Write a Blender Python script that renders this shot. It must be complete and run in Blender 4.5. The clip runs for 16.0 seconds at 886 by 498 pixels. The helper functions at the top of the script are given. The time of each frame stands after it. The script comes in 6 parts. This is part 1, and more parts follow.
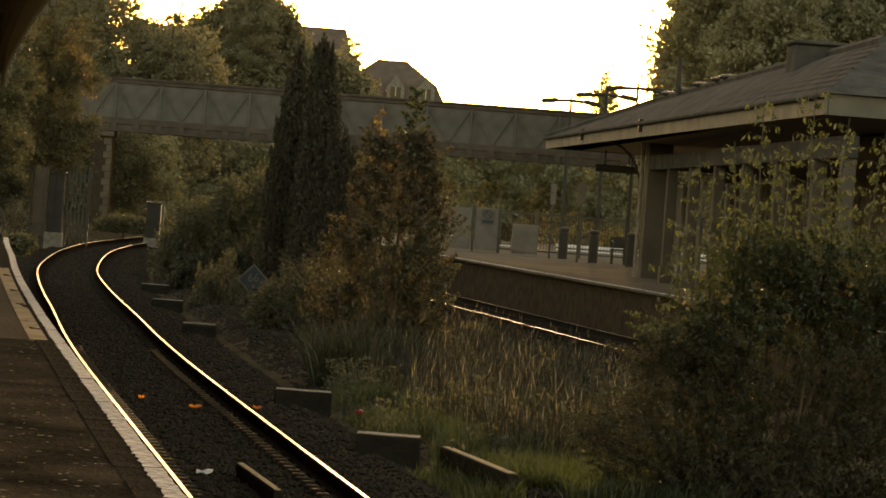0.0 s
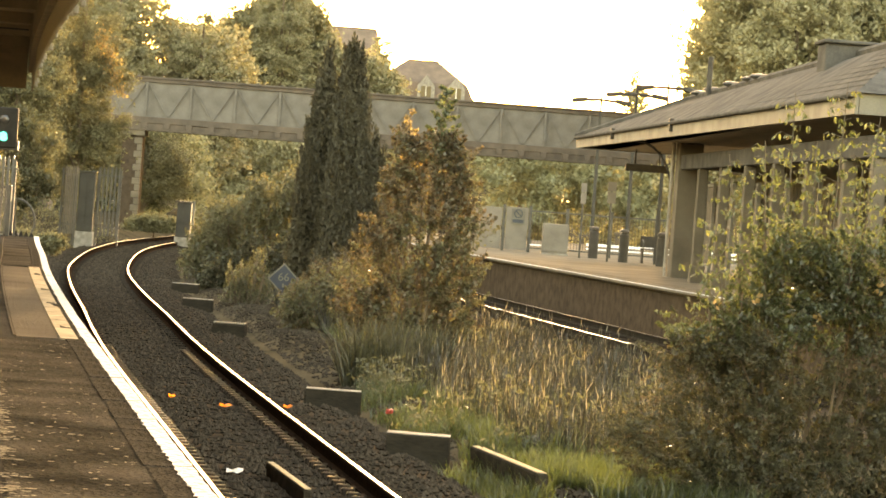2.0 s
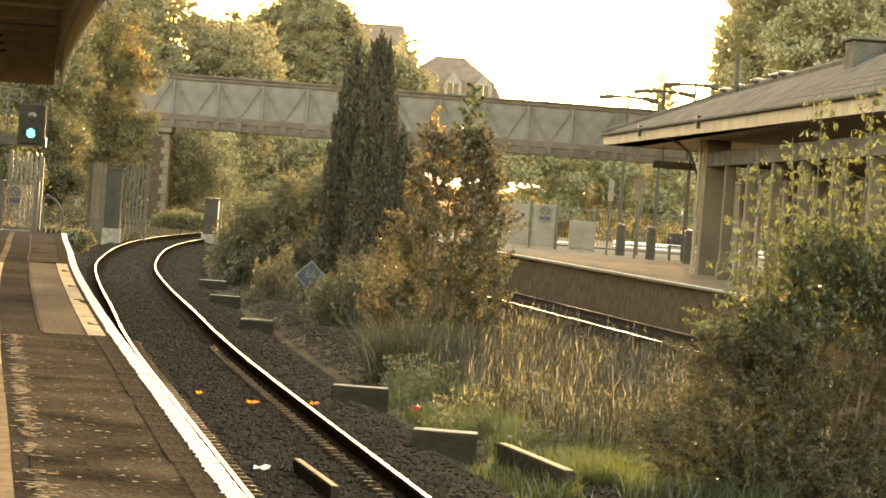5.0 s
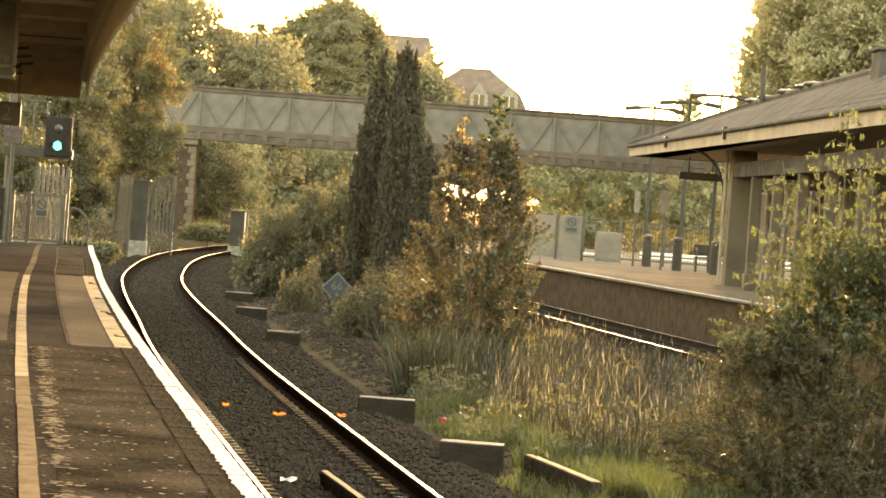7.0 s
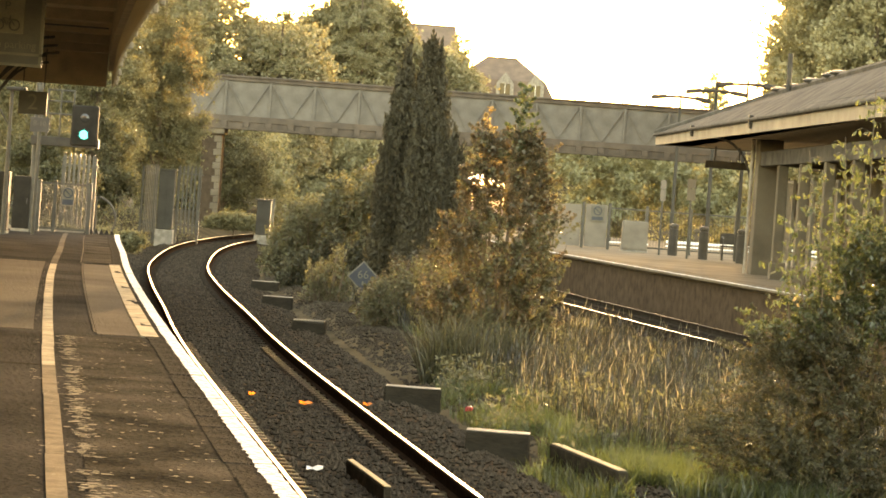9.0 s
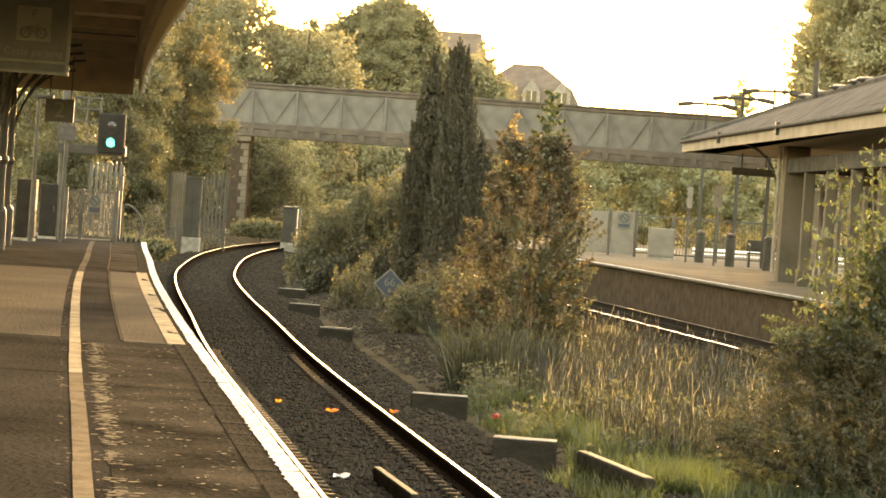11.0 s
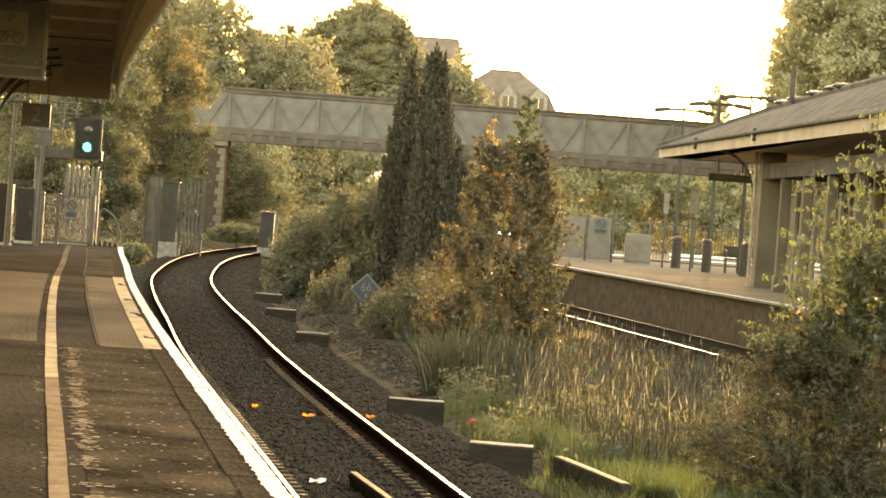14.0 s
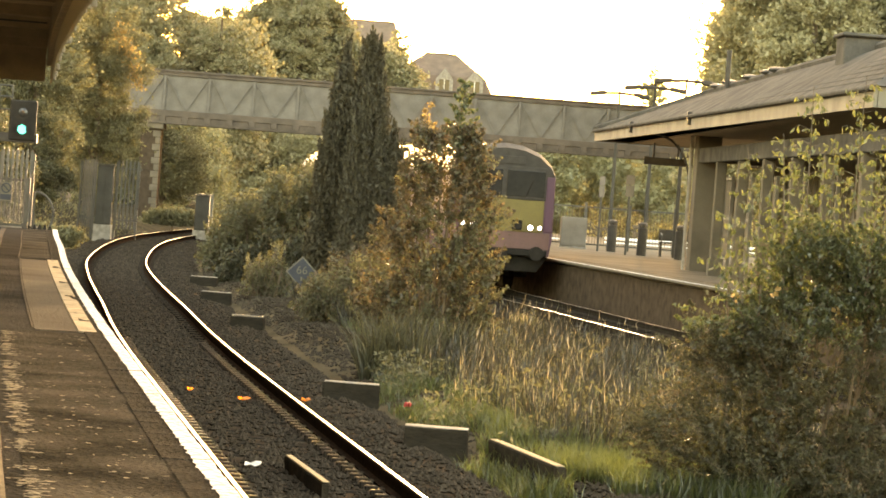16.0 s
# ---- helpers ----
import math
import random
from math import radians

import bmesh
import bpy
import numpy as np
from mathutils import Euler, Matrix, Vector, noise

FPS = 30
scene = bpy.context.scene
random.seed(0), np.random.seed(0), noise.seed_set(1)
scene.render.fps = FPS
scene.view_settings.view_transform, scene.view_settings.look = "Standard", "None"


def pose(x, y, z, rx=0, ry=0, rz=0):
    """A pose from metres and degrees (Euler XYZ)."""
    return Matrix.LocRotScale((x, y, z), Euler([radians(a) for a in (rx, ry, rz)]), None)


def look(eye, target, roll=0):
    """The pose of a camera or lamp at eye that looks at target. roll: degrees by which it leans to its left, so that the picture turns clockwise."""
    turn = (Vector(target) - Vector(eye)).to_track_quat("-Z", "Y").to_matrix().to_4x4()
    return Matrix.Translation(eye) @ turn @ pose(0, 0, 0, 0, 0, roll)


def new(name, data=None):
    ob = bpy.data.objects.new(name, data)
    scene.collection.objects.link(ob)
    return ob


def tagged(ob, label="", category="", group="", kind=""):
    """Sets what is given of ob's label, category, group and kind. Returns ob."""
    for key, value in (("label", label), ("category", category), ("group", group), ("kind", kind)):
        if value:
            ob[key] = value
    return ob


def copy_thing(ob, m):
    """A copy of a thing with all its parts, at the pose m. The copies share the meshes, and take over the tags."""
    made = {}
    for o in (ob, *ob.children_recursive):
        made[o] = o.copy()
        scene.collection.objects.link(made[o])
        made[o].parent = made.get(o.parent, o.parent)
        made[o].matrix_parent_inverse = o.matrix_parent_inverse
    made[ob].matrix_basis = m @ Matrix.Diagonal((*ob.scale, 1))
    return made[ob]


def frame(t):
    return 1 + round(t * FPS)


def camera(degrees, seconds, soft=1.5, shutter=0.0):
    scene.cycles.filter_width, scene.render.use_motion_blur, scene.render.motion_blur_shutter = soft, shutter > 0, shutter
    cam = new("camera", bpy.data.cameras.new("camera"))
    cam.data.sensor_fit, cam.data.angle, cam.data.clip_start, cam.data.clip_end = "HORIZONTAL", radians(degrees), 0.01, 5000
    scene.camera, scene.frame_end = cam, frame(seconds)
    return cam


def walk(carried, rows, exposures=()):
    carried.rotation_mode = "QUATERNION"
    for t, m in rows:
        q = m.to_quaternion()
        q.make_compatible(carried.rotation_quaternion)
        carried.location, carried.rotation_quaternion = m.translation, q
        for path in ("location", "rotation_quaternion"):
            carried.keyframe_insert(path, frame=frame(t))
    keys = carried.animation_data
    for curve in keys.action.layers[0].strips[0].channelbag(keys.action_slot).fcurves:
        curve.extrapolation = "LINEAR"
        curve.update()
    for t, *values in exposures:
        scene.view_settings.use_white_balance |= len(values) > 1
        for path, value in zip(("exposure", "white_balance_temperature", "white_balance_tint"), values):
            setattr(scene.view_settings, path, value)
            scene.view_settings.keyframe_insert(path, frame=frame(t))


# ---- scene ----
# A station platform at low sun. World: x right, y along the tracks, z up, 0 at rail level.
EYE = 2.45
ROWS = [
    (0.0, 89.107, -4.238, -2.472), (0.5, 88.969, -4.288, -2.201), (1.0, 88.946, -4.392, -2.021), (1.5, 88.988, -4.419, -1.971),
    (2.0, 89.053, -4.257, -1.903), (2.5, 89.163, -4.292, -1.790), (3.0, 89.235, -4.315, -1.710), (3.5, 89.166, -4.305, -1.611),
    (4.0, 89.034, -4.320, -1.557), (4.8, 88.960, -4.300, -1.430), (5.7, 88.960, -4.260, -1.260), (6.5, 89.035, -4.226, -1.084),
    (7.0, 89.141, -4.156, -0.900), (7.5, 89.079, -4.095, -0.734), (8.0, 88.940, -4.118, -0.641), (8.5, 88.857, -4.120, -0.531),
    (9.0, 88.896, -4.133, -0.411), (9.5, 88.964, -4.095, -0.216), (10.3, 89.000, -4.080, -0.020), (11.2, 89.000, -4.060, 0.100),
    (12.0, 89.066, -4.054, 0.104), (12.5, 89.170, -3.997, 0.058), (13.0, 89.206, -4.010, 0.010), (13.5, 89.216, -4.028, -0.136),
    (14.0, 89.128, -4.174, -0.349), (14.5, 89.085, -4.267, -0.637), (15.0, 89.013, -4.297, -0.946), (15.5, 88.932, -4.318, -1.261),
    (16.0, 88.900, -4.277, -1.559),
]
cam = camera(16.53, 16.0, soft=1.7)
walk(cam, [(t, pose(0, 0, EYE, rx, ry, rz)) for t, rx, ry, rz in ROWS],
     exposures=[(0.0, 2.15, 11200, 18), (0.5, 3.4, 11200, 18), (1.0, 4.1, 11200, 18), (1.5, 4.52, 11200, 18), (16.0, 4.52, 11200, 18)])

# ---- daylight: a low warm sun ahead of the camera ----
SUN_AZ, SUN_EL = radians(5.5), radians(6.5)
world = bpy.data.worlds.new("world")
scene.world = world
world.use_nodes = True
wn = world.node_tree.nodes
sky = wn.new("ShaderNodeTexSky")
sky.sky_type, sky.sun_disc = "NISHITA", False
sky.sun_elevation, sky.sun_rotation = SUN_EL, SUN_AZ
sky.dust_density, sky.air_density, sky.ozone_density = 2.5, 1.0, 1.0
wn["Background"].inputs["Strength"].default_value = 0.15
world.node_tree.links.new(sky.outputs["Color"], wn["Background"].inputs["Color"])
sun_dir = Vector((math.sin(SUN_AZ) * math.cos(SUN_EL), math.cos(SUN_AZ) * math.cos(SUN_EL), math.sin(SUN_EL)))
sun = new("sun", bpy.data.lights.new("sun", "SUN"))
sun.data.energy, sun.data.angle, sun.data.color = 1.3, radians(0.6), (1.0, 0.85, 0.64)
sun.matrix_world = look(sun_dir * 300, (0, 0, 0))

# ---- materials ----
def material(name, base, var=None, rough=0.85, scale=6.0, fine=60.0, bump=0.3, metal=0.0, stretch=(1, 1, 1), spread=0.5, spec=0.4, depth=0.01):
    """A surface with a coarse stain and a fine grain, both in metres."""
    m = bpy.data.materials.new(name)
    m.use_nodes = True
    nt, b = m.node_tree, m.node_tree.nodes["Principled BSDF"]
    co = nt.nodes.new("ShaderNodeTexCoord")
    mp = nt.nodes.new("ShaderNodeMapping")
    mp.inputs["Scale"].default_value = stretch
    nt.links.new(co.outputs["Object"], mp.inputs["Vector"])
    n1, n2 = nt.nodes.new("ShaderNodeTexNoise"), nt.nodes.new("ShaderNodeTexNoise")
    n1.inputs["Scale"].default_value, n1.inputs["Detail"].default_value = scale, 5
    n2.inputs["Scale"].default_value, n2.inputs["Detail"].default_value = fine, 3
    for n in (n1, n2):
        nt.links.new(mp.outputs["Vector"], n.inputs["Vector"])
    mx = nt.nodes.new("ShaderNodeMath")
    mx.operation = "MULTIPLY_ADD"
    nt.links.new(n2.outputs["Fac"], mx.inputs[0])
    mx.inputs[1].default_value = 0.45
    nt.links.new(n1.outputs["Fac"], mx.inputs[2])
    ramp = nt.nodes.new("ShaderNodeValToRGB")
    ramp.color_ramp.elements[0].position, ramp.color_ramp.elements[1].position = 0.72 - spread / 2, 0.72 + spread / 2
    var = var or tuple(c * 0.5 for c in base)
    ramp.color_ramp.elements[0].color, ramp.color_ramp.elements[1].color = (*var, 1), (*base, 1)
    nt.links.new(mx.outputs[0], ramp.inputs["Fac"])
    nt.links.new(ramp.outputs["Color"], b.inputs["Base Color"])
    bp = nt.nodes.new("ShaderNodeBump")
    bp.inputs["Strength"].default_value, bp.inputs["Distance"].default_value = bump, depth
    nt.links.new(n2.outputs["Fac"], bp.inputs["Height"])
    nt.links.new(bp.outputs["Normal"], b.inputs["Normal"])
    b.inputs["Roughness"].default_value, b.inputs["Metallic"].default_value = rough, metal
    b.inputs["Specular IOR Level"].default_value = spec
    return m


def leafy(name, cols, trans=0.55, gloss=0.12, lit=1.6):
    """Thin leaves: each its own tint, light passing through them."""
    m = bpy.data.materials.new(name)
    m.use_nodes = True
    nt = m.node_tree
    nt.nodes.remove(nt.nodes["Principled BSDF"])
    geo = nt.nodes.new("ShaderNodeNewGeometry")
    ramp = nt.nodes.new("ShaderNodeValToRGB")
    els = ramp.color_ramp.elements
    els[0].color, els[1].color = (*cols[0], 1), (*cols[-1], 1)
    for i, c in enumerate(cols[1:-1], 1):
        els.new(i / (len(cols) - 1)).color = (*c, 1)
    nt.links.new(geo.outputs["Random Per Island"], ramp.inputs["Fac"])
    d, t, g = (nt.nodes.new("ShaderNodeBsdf" + k) for k in ("Diffuse", "Translucent", "Glossy"))
    g.inputs["Roughness"].default_value = 0.35
    br = nt.nodes.new("ShaderNodeMix")
    br.data_type, br.blend_type = "RGBA", "MULTIPLY"
    br.inputs["Factor"].default_value = 1.0
    br.inputs["B"].default_value = (lit, lit * 0.97, lit * 0.8, 1)
    nt.links.new(ramp.outputs["Color"], d.inputs["Color"])
    nt.links.new(ramp.outputs["Color"], br.inputs["A"])
    nt.links.new(br.outputs["Result"], t.inputs["Color"])
    m1, m2 = nt.nodes.new("ShaderNodeMixShader"), nt.nodes.new("ShaderNodeMixShader")
    m1.inputs[0].default_value, m2.inputs[0].default_value = trans, gloss
    nt.links.new(d.outputs[0], m1.inputs[1])
    nt.links.new(t.outputs[0], m1.inputs[2])
    nt.links.new(m1.outputs[0], m2.inputs[1])
    nt.links.new(g.outputs[0], m2.inputs[2])
    nt.links.new(m2.outputs[0], nt.nodes["Material Output"].inputs["Surface"])
    return m


def glow(name, col, strength):
    m = bpy.data.materials.new(name)
    m.use_nodes = True
    b = m.node_tree.nodes["Principled BSDF"]
    b.inputs["Base Color"].default_value = (*col, 1)
    b.inputs["Emission Color"].default_value, b.inputs["Emission Strength"].default_value = (*col, 1), strength
    return m


M_EARTH = material("earth", (0.07, 0.058, 0.038), (0.028, 0.025, 0.017), 0.95, 0.6, 25, 0.6, spec=0.0)
M_BALLAST = material("ballast", (0.0495, 0.03877, 0.02805), (0.0198, 0.01568, 0.01155), 0.95, 2.0, 40, 0.8, spec=0.0)
M_STONE = material("ballast_stone", (0.06534, 0.05049, 0.03662), (0.01914, 0.01568, 0.0113), 0.95, 9.0, 60, 0.6, spec=0.0)
M_RAILTOP = material("rail_steel", (0.58, 0.50, 0.39), (0.42, 0.34, 0.25), 0.46, 3.0, 90, 0.05, metal=1.0, stretch=(1, 0.1, 1))
M_RAILFAR = material("dull_rail_steel", (0.30, 0.26, 0.21), (0.10, 0.08, 0.06), 0.6, 1.4, 90, 0.05, metal=0.8, spread=0.25)
M_SANDY = material("sandy_platform", (0.17, 0.142, 0.105), (0.09, 0.076, 0.058), 0.95, 0.8, 30, 0.8, spec=0.0, spread=0.7)
M_RUST = material("rail_rust", (0.021, 0.01386, 0.00924), (0.0105, 0.00756, 0.00546), 0.9, 12, 90, 0.5, spec=0.0)
M_CHAIR = material("brown_iron_chair", (0.0405, 0.03105, 0.0216), (0.0189, 0.01485, 0.0108), 0.85, 8, 60, 0.5, spec=0.1)
M_SLEEPER = material("sleeper_timber", (0.032, 0.026, 0.02), (0.015, 0.013, 0.01), 0.95, 6, 50, 0.6, stretch=(0.3, 1, 1), spec=0.0)
M_CONC = material("weathered_concrete", (0.30, 0.265, 0.215), (0.14, 0.122, 0.10), 0.9, 5, 70, 0.5, spec=0.0)
M_ASPHALT = material("asphalt", (0.0425, 0.03814, 0.03269), (0.01199, 0.01089, 0.009266), 0.95, 0.6, 24, 1.0, spec=0.0, spread=0.6, depth=0.045)
M_ASPHALT_PALE = material("pale_asphalt", (0.09056, 0.07798, 0.06121), (0.03774, 0.0327, 0.02684), 0.95, 0.5, 24, 1.0, spec=0.0, spread=0.8, depth=0.035)
M_ASPHALT_NEW = material("resurfaced_asphalt", (0.05392, 0.04711, 0.03746), (0.01135, 0.01022, 0.008514), 0.95, 1.1, 26, 1.0, spec=0.0, spread=0.5, depth=0.05)
M_WHITE = material("white_edge_paint", (0.568, 0.568, 0.565), (0.183, 0.172, 0.159), 0.85, 9, 40, 0.9, spread=0.35, spec=0.0, depth=0.02)
M_YELLOW = material("worn_yellow_paint", (0.31, 0.262, 0.189), (0.103, 0.0854, 0.0648), 0.9, 4, 40, 0.6, spread=0.6, spec=0.0)
M_BRICK = material("dark_brick", (0.07318, 0.05235, 0.03618), (0.03464, 0.02621, 0.01924), 0.95, 4, 40, 0.6, spec=0.0)
M_BRIDGE = material("bridge_grey_paint", (0.1581, 0.1429, 0.1239), (0.095, 0.08588, 0.07304), 0.8, 1.2, 30, 0.25, spec=0.05)
M_BRIDGE_D = material("bridge_brown_paint", (0.1105, 0.085, 0.06375), (0.051, 0.0408, 0.0323), 0.7, 2, 40, 0.3, spec=0.2)
M_CREAM = material("cream_fascia_paint", (0.20, 0.18, 0.142), (0.118, 0.105, 0.083), 0.85, 1.5, 40, 0.3, spec=0.05)
M_SLATE = material("grey_slate", (0.10, 0.092, 0.08), (0.05, 0.047, 0.042), 0.95, 2.0, 25, 0.5, spec=0.0)
M_WALLC = material("station_wall_render", (0.150, 0.124, 0.092), (0.083, 0.069, 0.052), 0.9, 1.5, 40, 0.3, spec=0.0)
M_TIMBER = material("brown_painted_timber", (0.29, 0.235, 0.158), (0.18, 0.146, 0.10), 0.85, 3, 50, 0.4, spec=0.05)
M_IRON = material("dark_painted_iron", (0.0562, 0.0488, 0.0387), (0.03, 0.0263, 0.0225), 0.6, 5, 60, 0.3, spec=0.12)
M_STEELG = material("galvanised_steel", (0.0784, 0.0728, 0.06048), (0.042, 0.03864, 0.03248), 0.55, 4, 60, 0.2, metal=0.2, spec=0.2)
M_GREYP = material("grey_cabinet_paint", (0.0635, 0.05846, 0.04838), (0.0375, 0.03447, 0.02903), 0.85, 2, 40, 0.2, spec=0.05)
M_SIGNW = material("white_sign", (0.78, 0.78, 0.76), (0.6, 0.6, 0.58), 0.4, 3, 40, 0.1, spec=0.1)
M_SIGNB = material("blue_sign", (0.04897, 0.05385, 0.06143), (0.03563, 0.0396, 0.0456), 0.6, 4, 40, 0.1, spec=0.1)
M_SIGND = material("dark_navy_sign", (0.08, 0.0736, 0.064), (0.0544, 0.0496, 0.0448), 0.6, 4, 40, 0.1, spec=0.1)
M_ROOF = material("house_tiles", (0.165, 0.112, 0.076), (0.10, 0.07, 0.05), 0.85, 1.2, 12, 0.5)
M_HOUSE = material("house_brick", (0.33, 0.22, 0.15), (0.20, 0.13, 0.09), 0.9, 1.5, 15, 0.4)
M_GLASS = material("dark_glass", (0.032, 0.03, 0.026), (0.02, 0.019, 0.017), 0.12, 1, 10, 0.0, spec=0.5)
M_BARK = material("bark", (0.14, 0.105, 0.07), (0.06, 0.045, 0.03), 0.95, 6, 30, 0.8, stretch=(1, 1, 0.2))
M_TRAINB = material("train_side_paint", (0.088, 0.04, 0.06), (0.064, 0.0288, 0.044), 0.35, 2, 30, 0.05)
M_TRAINR = material("train_roof", (0.096, 0.092, 0.084), (0.064, 0.0608, 0.056), 0.38, 2, 30, 0.1, spec=0.4)
M_TRAINY = material("train_yellow_end", (0.1463, 0.1116, 0.02887), (0.1078, 0.08085, 0.0231), 0.5, 3, 30, 0.05)
M_TRAINP = material("train_pink_skirt", (0.14, 0.07, 0.0595), (0.098, 0.049, 0.042), 0.5, 3, 30, 0.05)
M_BLACK = material("underframe_black", (0.032, 0.028, 0.023), (0.018, 0.016, 0.013), 0.85, 4, 40, 0.3, spec=0.05)
M_GREEN = glow("green_signal_lamp", (0.0, 0.85, 0.80), 0.16)
M_HEAD = glow("train_headlamp", (0.85, 0.93, 1.0), 0.6)
M_YELLOW_D = material("dull_yellow_paint", (0.172, 0.138, 0.097), (0.062, 0.052, 0.04), 0.9, 4, 40, 0.6, spread=0.6, spec=0.0)
M_PANE = material("dusty_glass", (0.088, 0.077, 0.059), (0.06, 0.052, 0.04), 0.7, 2, 20, 0.05, spec=0.03)
# White as it looks in shade: the dimness is put into this colour.
M_DIM = material("shade_dimmed_white", (0.136, 0.124, 0.096), (0.088, 0.08, 0.064), 0.7, 3, 40, 0.1, spec=0.1)
# The shadow low in the near bush is put into this dark leaf colour.
L_NEAR = leafy("near_bush_leaves", [(0.03105, 0.03105, 0.01955), (0.0391, 0.0391, 0.023), (0.04715, 0.046, 0.02645), (0.0598, 0.0575, 0.03105)], 0.24, 0.02, 1.2)
# Pale stalk colour that carries the glint of the grass tips.
L_STALK = leafy("glinting_stalks", [(0.1248, 0.1053, 0.06864), (0.1716, 0.1443, 0.0975)], 0.42, 0.06, 1.2)
M_STUB = material("old_grey_timber", (0.04125, 0.03421, 0.02475), (0.02063, 0.01733, 0.0132), 0.95, 6, 50, 0.6, stretch=(0.3, 1, 1), spec=0.0)
M_REDCAN = material("red_tin", (0.45, 0.04, 0.03), (0.25, 0.02, 0.02), 0.4, 20, 80, 0.2, spec=0.4)
M_FLAKE = material("worn_paint_flakes", (0.243, 0.211, 0.158), (0.108, 0.0936, 0.072), 0.9, 5, 60, 0.4, spread=0.5, spec=0.0)
# Golden sunlight on the baulks' tops is put into this timber colour.
M_PALE = material("sunlit_timber", (0.3365, 0.278, 0.1829), (0.1902, 0.1536, 0.1024), 0.8, 6, 50, 0.4, spec=0.0)
# Brighter green with the sun on shoots and upper sprays put in.
L_SHOOT = leafy("sunlit_green_leaves", [(0.0344, 0.04472, 0.01806), (0.04472, 0.05504, 0.0215), (0.05848, 0.0645, 0.0258)], 0.5, 0.04, 1.25)
# Far fence grey, lightened so that its colour holds the haze before it.
M_FENCE = material("hazed_fence_paint", (0.18, 0.157, 0.127), (0.117, 0.101, 0.0826), 0.8, 2, 40, 0.2, spec=0.05)
L_CONIFER = leafy("conifer_sprays", [(0.04675, 0.0425, 0.02805), (0.0595, 0.0527, 0.03485), (0.07225, 0.0629, 0.0408)], 0.14, 0.01, 1.1)
L_AUTUMN = leafy("autumn_leaves", [(0.06934, 0.0475, 0.02644), (0.09594, 0.06389, 0.03376), (0.07258, 0.06091, 0.03149), (0.1089, 0.07711, 0.03947), (0.06286, 0.05482, 0.02813), (0.05301, 0.0427, 0.02424), (0.0661, 0.05845, 0.02929)], 0.31, 0.03, 1.05)
L_GREEN = leafy("green_leaves", [(0.05998, 0.05783, 0.03142), (0.07568, 0.07283, 0.03927), (0.09425, 0.08854, 0.04712)], 0.34, 0.025, 1.15)
# Far foliage is paler and greyer than near leaves: distance haze put into colour.
L_FAR = leafy("hazed_distant_leaves", [(0.0953, 0.09021, 0.0491), (0.1192, 0.1112, 0.06065), (0.1473, 0.1328, 0.07509)], 0.2, 0.015, 1.1)
L_FARY = leafy("hazed_yellow_leaves", [(0.2001, 0.1919, 0.1064), (0.2505, 0.2346, 0.133), (0.1838, 0.1852, 0.1092)], 0.28, 0.015, 1.15)
L_HAZED = leafy("hazed_olive_leaves", [(0.2119, 0.197, 0.1122), (0.2617, 0.2393, 0.1397), (0.3117, 0.2806, 0.172)], 0.3, 0.015, 1.1)
L_WOOD = leafy("hazed_wood_leaves", [(0.1514, 0.1407, 0.08016), (0.187, 0.171, 0.09976), (0.2226, 0.2004, 0.1229)], 0.2, 0.015, 1.1)
L_ORANGE = leafy("orange_leaves", [(0.17, 0.125, 0.06), (0.225, 0.15, 0.066), (0.145, 0.13, 0.066)], 0.45, 0.02, 1.2)
L_FALLEN = leafy("fallen_leaf", [(0.34, 0.10, 0.02), (0.42, 0.14, 0.03)], 0.55, 0.05, 1.4)
L_GRASS = leafy("green_grass", [(0.02584, 0.03648, 0.0114), (0.03496, 0.04712, 0.01444), (0.04864, 0.05776, 0.019)], 0.52, 0.05, 1.35)
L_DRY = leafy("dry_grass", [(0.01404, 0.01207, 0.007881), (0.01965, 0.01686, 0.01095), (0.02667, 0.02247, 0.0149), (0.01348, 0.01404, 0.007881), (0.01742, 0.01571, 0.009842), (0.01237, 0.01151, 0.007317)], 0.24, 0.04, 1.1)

# ---- building helpers ----
def thing(name, label, category, at=(0, 0, 0), rz=0.0, group="", kind=""):
    ob = new(name)
    ob.empty_display_size = 0.2
    ob.matrix_basis = pose(*at, 0, 0, rz)
    return tagged(ob, label, category, group, kind)


def part(name, bm, material_, parent=None, label=""):
    """Links a bmesh as one mesh object under a thing or under a part."""
    me = bpy.data.meshes.new(name)
    bm.to_mesh(me)
    bm.free()
    me.materials.append(material_)
    ob = new(name, me)
    ob.parent = parent
    return tagged(ob, label)


def share(name, ob, parent, m):
    """One more piece on the mesh of ob."""
    o = new(name, ob.data)
    o.parent, o.matrix_basis = parent, m
    return o


def add_box(bm, x0, x1, y0, y1, z0, z1, bevel=0.0, m=None):
    r = bmesh.ops.create_cube(bm, size=1)
    vs = r["verts"]
    for v in vs:
        v.co = Vector(((x0 + x1) / 2 + v.co.x * (x1 - x0), (y0 + y1) / 2 + v.co.y * (y1 - y0), (z0 + z1) / 2 + v.co.z * (z1 - z0)))
        if m:
            v.co = m @ v.co
    if bevel:
        es = list({e for v in vs for e in v.link_edges})
        bmesh.ops.bevel(bm, geom=es, offset=bevel, segments=1, affect="EDGES")
    return bm


def bx(*a, **k):
    return add_box(bmesh.new(), *a, **k)


